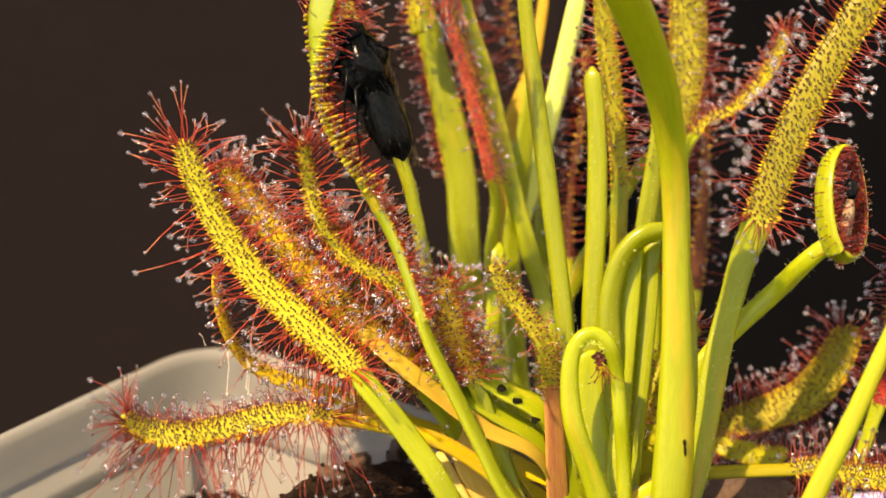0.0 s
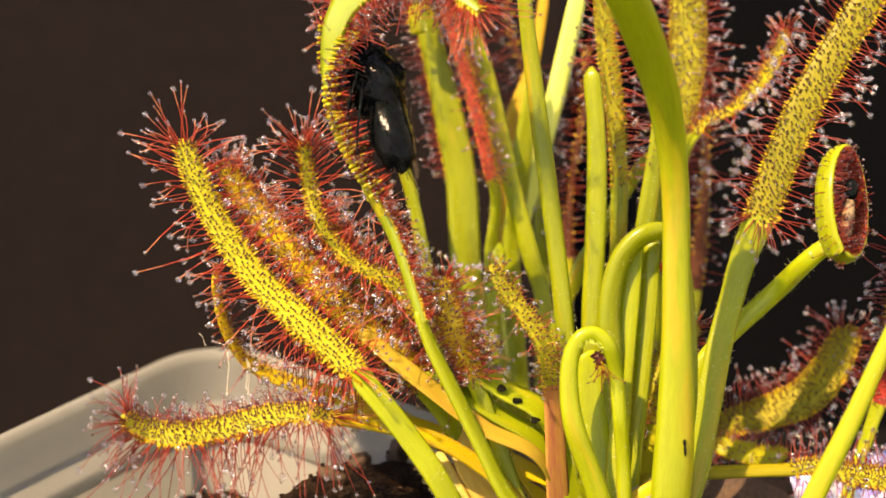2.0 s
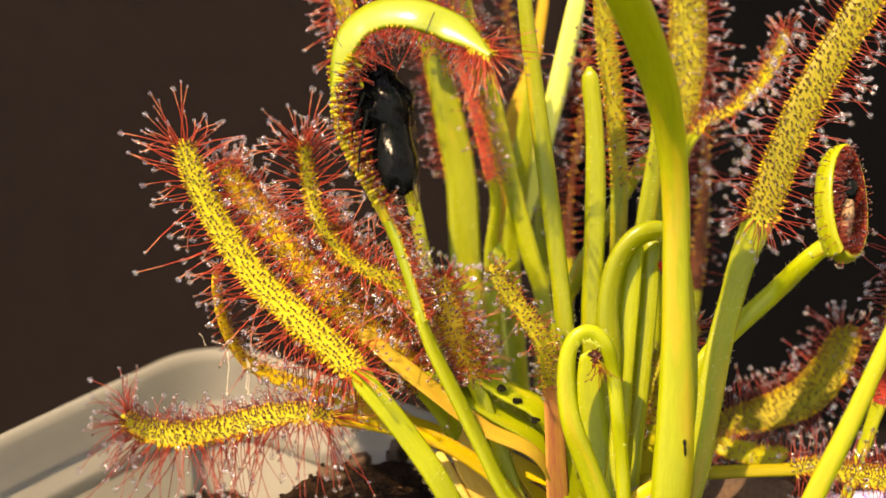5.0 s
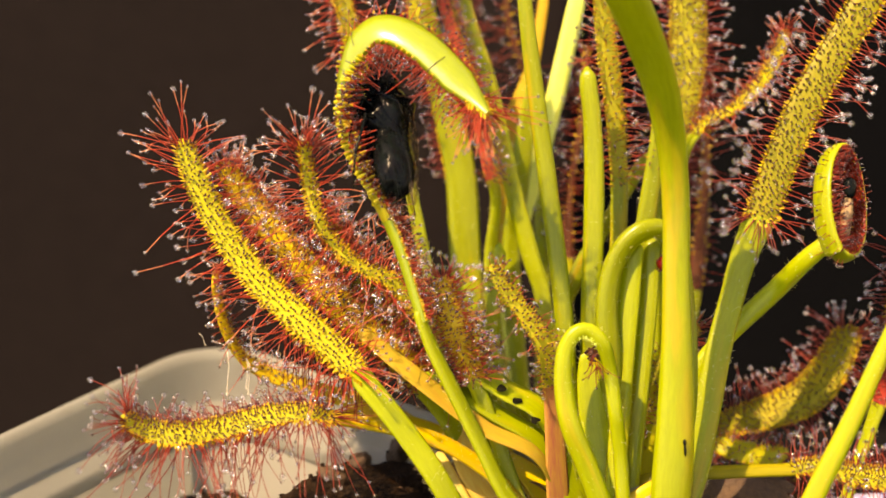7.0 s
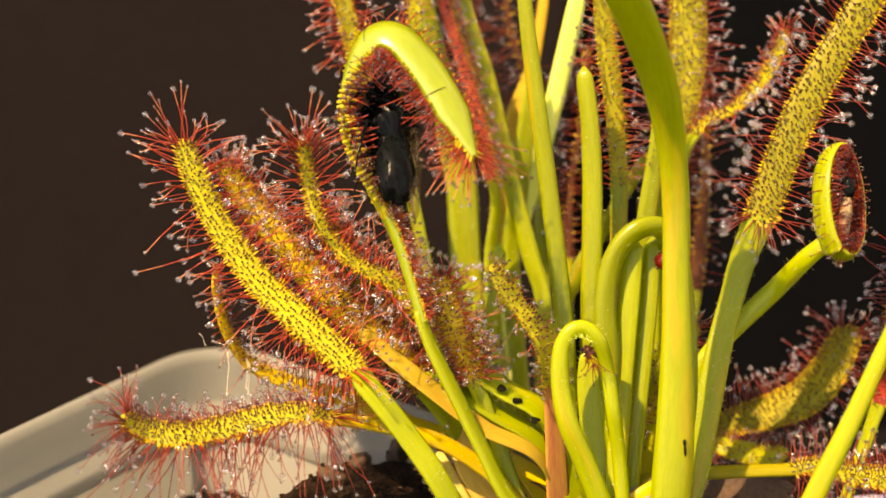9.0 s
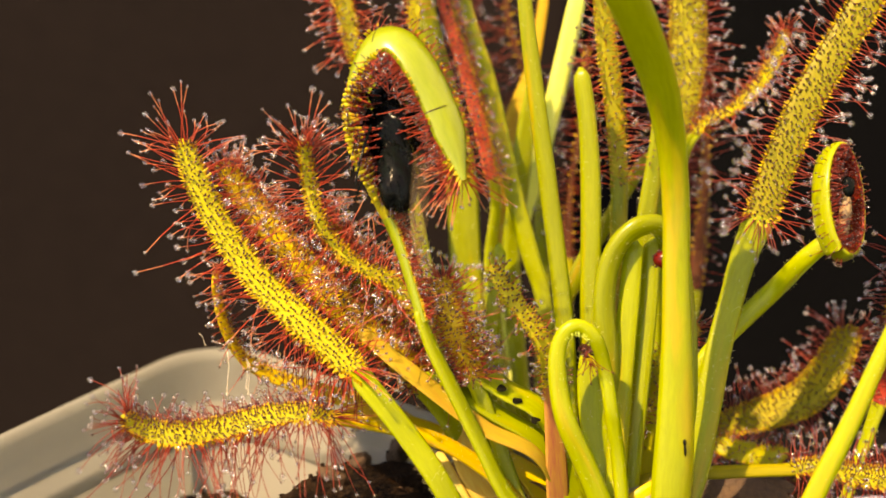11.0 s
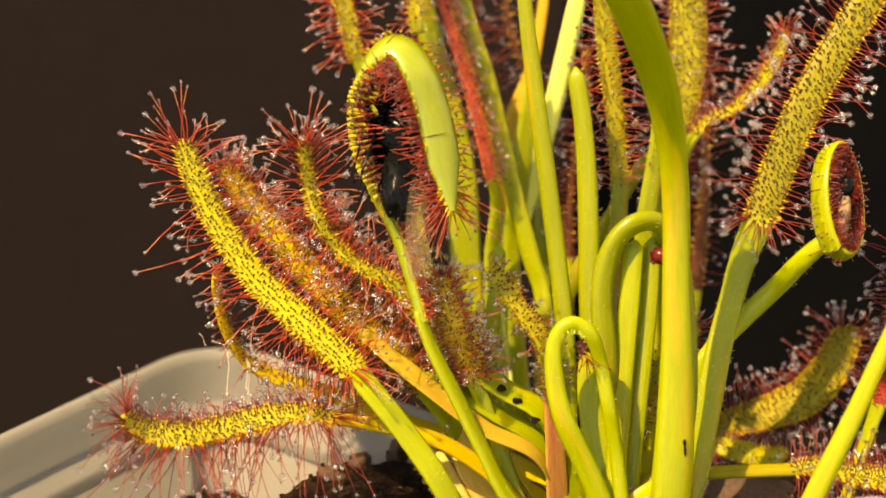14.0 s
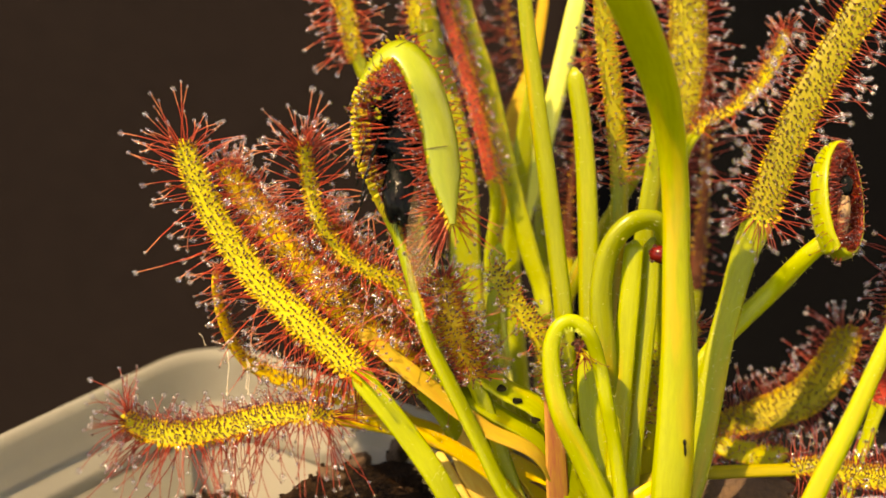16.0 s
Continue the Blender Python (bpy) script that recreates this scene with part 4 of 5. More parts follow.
# ---- the leaf that curls over the fly: rigid slices of blade along a bending line ----
CURL = [
    (0, [(-2.15, -10.08, 26.41), (-4.9, -7.19, 33.56), (-7.93, -5.13, 38.67), (-10.69, -3.37, 43.01), (-12.18, -1.82, 46.84), (-12.67, -0.38, 50.42), (-12.28, 0.1, 54.26), (-11.12, 0.45, 57.81), (-9.0, 0.49, 60.57), (-6.15, 0.05, 62.16), (-3.17, -0.94, 62.39), (-0.48, -2.46, 61.28), (1.4, -2.38, 58.8)]),
    (1.5, [(-2.15, -10.08, 26.41), (-4.79, -7.19, 33.56), (-7.71, -5.13, 38.67), (-10.14, -3.37, 43.01), (-11.41, -1.82, 46.84), (-11.79, -0.48, 50.16), (-11.18, -0.21, 53.5), (-9.82, -0.1, 56.45), (-7.54, -0.32, 58.56), (-4.8, -1.0, 59.56), (-1.82, -2.08, 59.55), (0.85, -3.56, 58.56), (2.97, -5.43, 56.59)]),
    (3.5, [(-2.15, -10.08, 26.41), (-4.74, -7.19, 33.56), (-7.49, -5.17, 38.57), (-9.75, -3.47, 42.76), (-10.8, -2.03, 46.33), (-10.91, -0.69, 49.65), (-9.92, -0.52, 52.74), (-8.22, 0.3, 54.77), (-5.67, -0.18, 56.24), (-2.94, 0.04, 56.8), (-0.22, -0.91, 57.1), (2.22, -1.12, 56.6), (4.21, -2.54, 55.76)]),
    (4.2, [(-2.15, -10.08, 26.41), (-4.68, -7.19, 33.56), (-7.38, -5.19, 38.51), (-9.64, -3.52, 42.65), (-10.69, -2.07, 46.23), (-10.8, -0.73, 49.55), (-9.76, -0.6, 52.53), (-8.0, 0.18, 54.46), (-5.56, -0.37, 55.79), (-2.82, -1.18, 56.45), (-0.22, -1.28, 56.2), (2.21, -2.62, 55.56), (4.29, -4.19, 54.33)]),
    (6.4, [(-2.15, -10.08, 26.41), (-4.63, -7.19, 33.56), (-7.16, -5.31, 38.21), (-9.37, -3.72, 42.14), (-10.25, -2.28, 45.72), (-10.03, -0.92, 49.09), (-8.83, -0.83, 51.97), (-6.87, -1.16, 53.82), (-4.34, -2.09, 54.19), (-1.62, -3.59, 53.16), (0.86, -5.36, 51.44), (2.99, -7.16, 49.65), (4.57, -8.82, 48.22)]),
    (7.0, [(-2.15, -10.08, 26.41), (-4.63, -7.19, 33.56), (-7.11, -5.33, 38.16), (-9.26, -3.78, 41.99), (-10.08, -2.34, 45.57), (-9.81, -0.96, 48.99), (-8.55, -0.89, 51.82), (-6.54, -1.24, 53.62), (-4.12, -2.29, 53.68), (-1.56, -3.87, 52.46), (0.7, -5.64, 50.74), (2.72, -7.46, 48.91), (4.14, -9.11, 47.48)]),
    (9.0, [(-2.15, -10.08, 26.41), (-4.57, -7.19, 33.56), (-6.94, -5.39, 38.0), (-8.93, -3.89, 41.73), (-9.7, -2.55, 45.05), (-9.48, -1.2, 48.38), (-8.28, -1.1, 51.31), (-6.38, -1.45, 53.11), (-4.29, -2.5, 53.18), (-2.27, -4.19, 51.65), (-0.32, -6.2, 49.35), (1.39, -8.32, 46.78), (2.87, -10.61, 43.79)]),
    (12.5, [(-2.15, -10.08, 26.41), (-4.52, -7.19, 33.56), (-6.72, -5.5, 37.75), (-8.38, -4.09, 41.22), (-8.98, -2.69, 44.7), (-8.71, -1.41, 47.86), (-7.56, -1.34, 50.7), (-5.67, -1.73, 52.4), (-3.69, -2.82, 52.38), (-2.05, -4.64, 50.55), (-0.86, -5.81, 47.65), (0.22, -7.16, 44.3), (1.19, -9.29, 39.05)]),
    (14.5, [(-2.15, -10.08, 26.41), (-4.46, -7.19, 33.56), (-6.56, -5.58, 37.54), (-8.16, -4.2, 40.97), (-8.71, -2.86, 44.29), (-8.49, -1.58, 47.46), (-7.35, -1.55, 50.19), (-5.51, -1.94, 51.9), (-3.58, -2.99, 51.97), (-1.94, -4.8, 50.15), (-0.86, -6.01, 47.15), (0.0, -7.51, 43.45), (0.86, -9.85, 37.65)]),
    (16, [(-2.15, -10.08, 26.41), (-4.41, -7.19, 33.56), (-6.39, -5.64, 37.39), (-7.93, -4.3, 40.71), (-8.43, -2.98, 43.98), (-8.21, -1.72, 47.1), (-7.07, -1.71, 49.79), (-5.23, -2.06, 51.59), (-3.36, -3.11, 51.67), (-1.73, -4.94, 49.8), (-0.7, -6.15, 46.8), (0.11, -7.67, 43.05), (0.86, -10.2, 36.8)]),
]
curl_stem = leaf(plant, [(11.13, -17.47, 5.45, 1.99), (6.39, -16.58, 10.31, 2.2), (3.64, -14.62, 15.17, 2.2), (0.88, -12.56, 20.28, 2.09), (-1.05, -11.11, 23.85, 1.76), (-2.04, -10.18, 26.15, 1.4), (-2.64, -9.56, 27.68, 1.1)], face=(0.8, -0.43, 0.28), thick=0.95, name="curling_leaf", label="long leaf that curls its blade over a fly")
SLICES = 130
CURL_LENGTH = 52.0
STEP = CURL_LENGTH / SLICES


def curl_line(points):
    """Places along the blade at even true lengths, and the three directions of each slice."""
    path, total = spline(points, 400)
    run = np.linspace(0, total, 400)
    at = (np.arange(SLICES) + 0.5) * STEP
    at = at * min(1.0, total / CURL_LENGTH)
    p = np.stack([np.interp(at, run, path[:, k]) for k in range(3)], 1)
    ahead = np.stack([np.interp(np.minimum(at + 0.4, total), run, path[:, k]) for k in range(3)], 1)
    back = np.stack([np.interp(np.maximum(at - 0.4, 0), run, path[:, k]) for k in range(3)], 1)
    t = unit(ahead - back)
    view = np.array((0.0, -0.93, 0.37))
    inward = unit(np.cross(t, view))
    share = np.linspace(0, 1, SLICES)
    tilt = np.radians(np.interp(share, [0, 0.2, 0.32, 0.48, 0.62, 0.8, 1.0], [-34, -26, 6, 8, -42, -58, -62]))
    side = np.cross(t, inward)
    side = side * np.sign(np.sum(side * view, axis=1, keepdims=True))
    nrm = inward * np.cos(tilt)[:, None] + side * np.sin(tilt)[:, None]
    nrm = unit(nrm - t * np.sum(nrm * t, axis=1, keepdims=True))
    return p * MM, t, np.cross(t, nrm), nrm


def slice_pose(p, t, b, nrm):
    m = Matrix.Identity(4)
    for k in range(3):
        m[k][0], m[k][1], m[k][2], m[k][3] = b[k], t[k], nrm[k], p[k]
    return m


slices = []
rnd = random.Random(21)
for s in range(SLICES):
    share = (s + 0.5) / SLICES
    width = np.interp(share, [0, 0.15, 0.3, 0.5, 0.7, 0.9, 1], [1.3, 1.6, 2.6, 3.3, 4.2, 3.7, 0.7]) * MM
    k = np.linspace(-1, 1, 7)
    place = np.stack([0 * k, k * STEP * 0.66 * MM, 0 * k], 1)
    swell = np.ones(7)
    b = np.tile([1.0, 0, 0], (7, 1))
    nn = np.tile([0, 0, 1.0], (7, 1))
    heap = Heap()
    heap.mixed = True
    v, f = strip_mesh(place, b, nn, width * swell, 0.62 * MM * swell, np.full(7, 0.22))
    f = f[:-2]
    heap.add(v, f, 6)
    heap.m = [(7 if share > 0.44 + 0.012 * (i % 5) or share < 0.22 else 6) if i % RING >= RING // 2 else (8 if share > 0.3 else 7 if share < 0.22 else 6) for i in range(len(f))]
    t = np.tile([0, 1.0, 0], (7, 1))
    tip = 1.0 if s >= SLICES - 6 else 0.0
    low = share < 0.26
    tentacle_set(heap, heap, place, t, b, nn, np.full(7, width), np.full(7, 0.6 * MM), 0.2, 0.8, 11 if 0.2 < share < 0.56 else 6,
                 2.4 if low else 1.7 + 1.5 * tip, 1.5 if low else 1.25 if share < 0.56 else 2.3, 0.24 if low else 0.16, 0.0, dish=0.22, margin=0.5, dark=2 if not low and not tip else False)
    if tip:
        for q in range(6):
            a = rnd.uniform(-1.3, 1.3)
            way = unit(np.array([math.sin(a) * 1.1 + rnd.gauss(0, 0.2), 0.8, 0.35 * math.cos(a) + rnd.uniform(-0.4, 0.3)]))
            grow(heap, heap, np.array([math.sin(a) * width * 0.4, 0.2 * MM, 0.1 * MM]), way,
                 np.array([rnd.gauss(0, 0.1), 0, rnd.gauss(0, 0.1)]), rnd.uniform(2.2, 6.0) * MM, 0.2 * MM)
    # the margins curl in and carry a comb of thick yellow stalk feet, which pass into red stalks
    for side in (-1, 1):
        if low or s % 3 == 2 or share > 0.62:
            continue
        x, lean = side * width * 0.5, rnd.gauss(0, 0.16) * MM
        size, foot, fat, slots = rnd.uniform(0.85, 1.15), np.array([x * 0.93, lean * 0.3, -0.24 * MM]), 1.1 if share < 0.5 else 0.7, [6, 6, 0, 1]
        rib = [foot, foot + np.array([x * 0.12, 0, 0.34 * MM * size]), foot + np.array([x * 0.15, lean * 0.5, 0.95 * MM * size]),
               foot + np.array([x * 0.10, lean, 1.7 * MM * size]), foot + np.array([-x * rnd.uniform(0.0, 0.25), lean * 2, rnd.uniform(2.4, 3.3) * MM * size])]
        heap.tube(rib, [0.16 * MM * fat, 0.20 * MM * fat, 0.18 * MM * fat, 0.12 * MM * fat, 0.05 * MM], slots, 6)
        heap.ball(rib[-1], 0.10 * MM, 2)
    # stalks that stand out past the margin
    if share > 0.6 and rnd.random() < 0.55:
        grow(heap, heap, np.array([(s % 2 * 2 - 1) * width * 0.49, 0, 0]), unit(np.array([(s % 2 * 2 - 1) * 1.0, rnd.gauss(0.15, 0.2), -0.15])), np.array([0, 0.1, 0.1]),
             rnd.uniform(1.2, 2.4) * MM, 0.16 * MM, True)
    # wet stalks that lie across the back of the blade
    if rnd.random() < (0.07 if share > 0.55 else 0.03):
        x = np.linspace(1, rnd.uniform(-0.3, 0.7), 6) * (1 if s % 2 else -1)
        y = np.linspace(0, rnd.uniform(-1, 1), 6) * 0.8 * MM
        z = -0.31 * MM * np.clip(1 - x ** 2, 0, 1) ** 0.4 + 0.22 * x ** 2 * width * 0.5 - 0.05 * MM
        heap.tube(np.stack([x * width * 0.5, y, z], 1), [0.045 * MM, 0.04 * MM, 0.04 * MM, 0.035 * MM, 0.03 * MM, 0.04 * MM], [2] * 5)
    ob = heap.make("blade_slice", TENT + [BLADE_CURL, PETIOLE_CURL, BLADE_LINING], curl_stem)
    grain = np.zeros((len(ob.data.vertices), 3), dtype=np.float32)
    rings = 7 * RING
    grain[:rings, 0], grain[:rings, 1] = np.tile(1.6 * np.cos(ANG), 7), np.tile(1.6 * np.sin(ANG), 7)
    grain[:rings, 2] = 0.16 * (s * STEP + np.repeat(k, RING) * STEP * 0.66)
    ob.data.attributes.new("fibre", "FLOAT_VECTOR", "POINT").data.foreach_set("vector", grain.ravel())
    slices.append(ob)

# long stalks that hang from the foot of the broad leaf's blade
heap, drops = Heap(), Heap()
for k in range(34):
    a = (k + rnd.random()) / 34
    foot = np.array((-15.81, -9.70, 25.75)) * (1 - a) + np.array((-7.77, -13.87, 21.03)) * a + UP * rnd.uniform(-0.2, 0.5)
    grow(heap, drops, foot * MM, unit(np.array((0.0, -0.12, -1.0)) + np.array([rnd.gauss(0, 0.09) for _ in range(3)])),
         np.array([rnd.gauss(0, 0.05), 0, -0.1]), rnd.uniform(2.2, 6.2) * MM, rnd.uniform(0.22, 0.34) * MM, True)
heap.make("tentacle_coat", TENT, broad_leaf, "hanging dark red tentacles", "stuff")
drops.make("dew", [DEW], broad_leaf, "clear dew drops", "stuff")

# threads of slime drawn out between two leaves
SLIME = material("slime_thread", (0.70, 0.66, 0.56), 0.25, second=(0.62, 0.58, 0.50))
lets_through(SLIME, 0.85, (0.9, 0.88, 0.82), "BsdfTransparent")
for top, foot in (((-21.39, -8.43, 22.48), (-21.06, -11.87, 19.32)), ((-19.48, -8.69, 21.86), (-19.22, -11.21, 19.61)), ((-24.43, -5.94, 23.31), (-23.64, -6.41, 22.16)), ((-19.26, -8.81, 21.54), (-19.01, -11.87, 19.32)), ((-21.72, -7.32, 22.58), (-22.90, -6.69, 22.79))):
    h = Heap()
    a, b = np.array(top), np.array(foot)
    h.tube(np.stack([a + (b - a) * k + RIGHT * 0.12 * math.sin(5 * k) for k in np.linspace(0, 1, 7)]) * MM, [0.10 * MM, 0.07 * MM, 0.05 * MM, 0.05 * MM, 0.06 * MM, 0.08 * MM, 0.14 * MM], [0] * 6, 5)
    h.make("slime_thread", [SLIME], plant, "pale thread of drawn-out slime")

# ---- the fly ----
FLY = [
    (0, (-7.30, -0.33, 47.89), (-0.398, 0.344, 0.850)),
    (1.5, (-6.36, -0.44, 46.75), (-0.292, 0.634, 0.716)),
    (3.5, (-5.68, -0.98, 45.23), (-0.225, 0.694, 0.684)),
    (4.2, (-5.53, -1.19, 44.76), (-0.207, 0.684, 0.700)),
    (6.5, (-5.47, -1.46, 43.65), (-0.148, 0.808, 0.570)),
    (8, (-5.47, -1.62, 43.20), (-0.148, 0.820, 0.553)),
    (9, (-5.32, -1.75, 42.90), (-0.137, 0.815, 0.563)),
    (12.5, (-4.77, -2.12, 41.98), (-0.085, 0.817, 0.570)),
    (14.5, (-4.48, -2.31, 41.60), (-0.070, 0.794, 0.603)),
    (16, (-4.27, -2.45, 41.35), (-0.059, 0.773, 0.632)),
]


def blob(name, parent, mat, size, at, label="", turn=(0, 0, 0), dent=0.06, level=3, taper=0.0):
    bm = bmesh.new()
    bmesh.ops.create_icosphere(bm, subdivisions=level, radius=1.0)
    for v in bm.verts:
        k = 1 + dent * noise.noise(v.co * 2.2 + Vector(at) * 700)
        v.co = Vector((v.co.x * size[0] * (1 - taper * v.co.y), v.co.y * size[1], v.co.z * size[2] * (1 - taper * v.co.y))) * k * MM
    bmesh.ops.transform(bm, verts=bm.verts, matrix=pose(at[0] * MM, at[1] * MM, at[2] * MM, *turn))
    return part(name, bm, mat, parent, label)


def wing(parent, flip, length=9.4, spread=3, lift=-4):
    bm = bmesh.new()
    rows, n = [], 14
    for i in range(n + 1):
        k = i / n
        w = 1.1 * math.sin(math.pi * min(1, k * 0.94 + 0.05)) ** 0.6
        rows.append([bm.verts.new(((j / 4 - 0.35) * 2 * w * MM, -k * length * MM, (0.12 * math.sin(j * 2 + k * 5) + 0.3 * k * k) * MM)) for j in range(5)])
    for a, b in zip(rows, rows[1:]):
        for j in range(4):
            bm.faces.new((a[j], a[j + 1], b[j + 1], b[j]))
    bmesh.ops.solidify(bm, geom=bm.faces[:], thickness=0.05 * MM)
    bmesh.ops.transform(bm, verts=bm.verts, matrix=pose(0, 0, 0, -lift, flip * 10, flip * spread))
    ob = part("wing", bm, WING, parent, "smoky translucent wing")
    ob.location = (flip * 1.7 * MM, 1.8 * MM, 2.0 * MM)
    return ob


def leg(parent, pts):
    h = Heap()
    p = np.array(pts) * MM
    h.tube(p, [0.22 * MM, 0.18 * MM, 0.11 * MM, 0.07 * MM][:len(pts)], [0] * len(pts), 5)
    for q in p[1:-1]:
        h.ball(q, 0.17 * MM, 0)
    return h.make("leg", [CHITIN], parent)


fly = tagged(new("fly"), "black fly stuck to the tentacles of the curling leaf", "insect")
blob("abdomen", fly, CHITIN, (1.62, 4.1, 1.75), (0, -3.1, 0.0), taper=0.10, dent=0.22)
blob("thorax", fly, CHITIN, (2.1, 3.3, 2.35), (0, 1.3, 0.1), dent=0.42)
h = Heap()
q = random.Random(5)
for k in range(260):
    d = unit(np.array([q.gauss(0, 1) for _ in range(3)]))
    big = k % 2
    c, r = (np.array([0, 1.2, 0.1]), np.array([2.1, 3.3, 2.4])) if big else (np.array([0, -3.1, 0]), np.array([1.6, 4.0, 1.75]))
    p = (c + d * r * 0.95) * MM
    h.tube([p, p + (d + np.array([0, -0.4, 0])) * 0.35 * MM, p + (d * 0.8 + np.array([0, -1.0, 0])) * 0.7 * MM], [0.05 * MM, 0.035 * MM, 0.012 * MM], [0, 0], 3)
h.make("bristle_coat", [CHITIN], fly, "stiff black bristles", "stuff")
blob("head", fly, CHITIN, (1.6, 1.3, 1.5), (0, 4.2, 0), dent=0.3)
loose_wing = wing(fly, -1)
for s in (-1, 1):
    blob("eye", fly, CHITIN_EYE, (0.72, 0.8, 1.0), (s * 0.95, 4.65, 0.1), "dark red eye", level=2)
    if s > 0:
        wing(fly, s)
    for j in range(3):
        y = 2.4 - 1.2 * j
        leg(fly, [(s * 1.3, y, -1.0), (s * 2.6, y - 0.5 * j + 0.5, -2.0), (s * 2.2, y - 1.5 * j - 0.8, -3.2), (s * 1.6, y - 2.0 * j - 1.6, -3.6)])

for ob in fly.children:
    ob.data.transform(Matrix.Scale(1.18, 4))

# ---- the rolled tips, the prey and small marks ----
def coil_tip(centre, axis, radius, width, n, length):
    """A tight roll set with red tentacles."""
    h = Heap()
    c, ax = np.array(centre), unit(np.array(axis, float))
    e1 = unit(np.cross(ax, np.array([0.1, 0.2, 1.0])))
    e2 = np.cross(ax, e1)
    v = BALL_M[0] * radius * 0.75
    h.add((v + np.outer(v @ ax, ax) * (width - 1)) * MM + c * MM, BALL_M[1], 6)
    q = random.Random(int(abs(c[0]) * 10))
    for k in range(n):
        a, w = q.uniform(0, 2 * math.pi), q.uniform(-0.8, 0.8)
        d = unit(e1 * math.cos(a) + e2 * math.sin(a) + ax * w * 0.8)
        base = c + d * radius * 0.6 + ax * w * radius * width * 0.5
        grow(h, h, base * MM, d, np.array([0, 0, -0.1]), length * q.uniform(0.6, 1.0) * MM, 0.07 * MM if q.random() < 0.15 else 0, dark=True)
    return h


def add_tip(parent, mat, *shape):
    return coil_tip(*shape).make("rolled_tip", TENT + [mat], parent, "rolled red tip")


h = Heap()
for k in range(46):
    a = radians(20 + 140 * k / 46 + rnd.uniform(-3, 3))
    foot = np.array((14.36, -12.06, 24.17)) + np.array((1.0, 0.0, 0.0)) * 1.35 * math.cos(a) + np.array((0.0, 0.37, 0.93)) * 1.15 * math.sin(a) + np.array((0.0, -0.93, 0.37)) * rnd.uniform(-0.3, 0.8)
    d = -np.array((1.0, 0.0, 0.0)) * math.cos(a) - np.array((0.0, 0.37, 0.93)) * math.sin(a) + np.array([rnd.gauss(0, 0.15) for _ in range(3)])
    h.tube(np.array([foot, foot + d * 0.2, foot + d * 0.36 + np.array([0, 0, -0.08])]) * MM, [0.03 * MM, 0.022 * MM, 0.01 * MM], [0, 0], 4)
h.make("hair_comb", [PETIOLE_PALE_LIT], front_crook, "fine pale hairs under the bend", "stuff")
TIP_RED = leafy("rolled_red", (0.15, 0.008, 0.006), (0.08, 0.006, 0.005), through=0.3, rough=0.22)
Heap.mixed = True
add_tip(front_crook, BLADE_SHADE, (15.28, -11.9, 23.25), (0.35, -0.56, -0.85), 0.6, 1.7, 70, 0.3)
h = Heap()
for k in range(11):
    foot = np.array((15.3, -12.4, 23.0)) + np.array([rnd.uniform(-0.5, 0.5) for _ in range(3)])
    way = unit(np.array((rnd.uniform(-0.5, 0.9), -0.3, -1.0)))
    grow(h, h, foot * MM, way, np.array([rnd.uniform(-0.5, 0.5), -0.1, 0.3]), rnd.uniform(1.2, 3.4) * MM, 0, True)
h.make("tentacle_coat", TENT, front_crook, "dark red tentacles hanging from the rolled tip", "stuff")
add_tip(back_crook, TIP_RED, (22.75, -4.45, 29.75), (1.0, -0.28, -0.16), 1.25, 1.3, 40, 0.16)

# dark glands stuck to the outside of the coil
h = Heap()
q = random.Random(9)
hub, e1, e2, e3 = COIL_C, RIGHT, UP, NEAR
for k in range(22):
    a = radians(100 + 160 * k / 22 + q.uniform(-4, 4))
    foot = hub + e1 * 2.3 * math.cos(a) + e2 * 5.9 * math.sin(a) - e3 * (1.1 * math.cos(a) + 1.8 * math.sin(a)) + (e1 * 0.4 + e2 * 0.3 + e3 * 0.85) * q.uniform(0.2, 1.2)
    way = unit(e1 * math.cos(a) + e2 * math.sin(a) * 0.5 + e3 * 0.7)
    grow(h, h, foot * MM, way, np.array([0, 0, -0.2]), q.uniform(0.5, 1.3) * MM, q.uniform(0.1, 0.2) * MM, True)
h.make("gland_fringe", TENT, rolled_blade, "dark glands along the coil's margin", "stuff")
Heap.mixed = False

prey = tagged(new("dead_insect"), "dead pale-bodied insect held inside the coiled leaf", "insect")
c = (39.68, -5.53, 36.35)
prey.location = [v * MM for v in c]
prey.rotation_euler = (radians(65), radians(12), radians(8))
blob("abdomen", prey, PREY, (0.6, 2.4, 0.6), (0, -1.0, 0), "pale brown shrunken abdomen", dent=0.2)
blob("thorax", prey, CHITIN, (0.7, 1.1, 0.7), (0, 2.0, 0), dent=0.15)

gnat = tagged(new("gnat"), "tiny black gnat stuck to the thick green stalk", "insect")
gnat.location = [v * MM for v in (23.01, -18.82, 17.48)]
gnat.rotation_euler = (radians(68), 0, radians(8))
blob("abdomen", gnat, CHITIN, (0.14, 0.6, 0.14), (0, -0.55, 0), dent=0.2, level=2)
blob("thorax", gnat, CHITIN, (0.2, 0.32, 0.2), (0, 0.24, 0), dent=0.2, level=2)

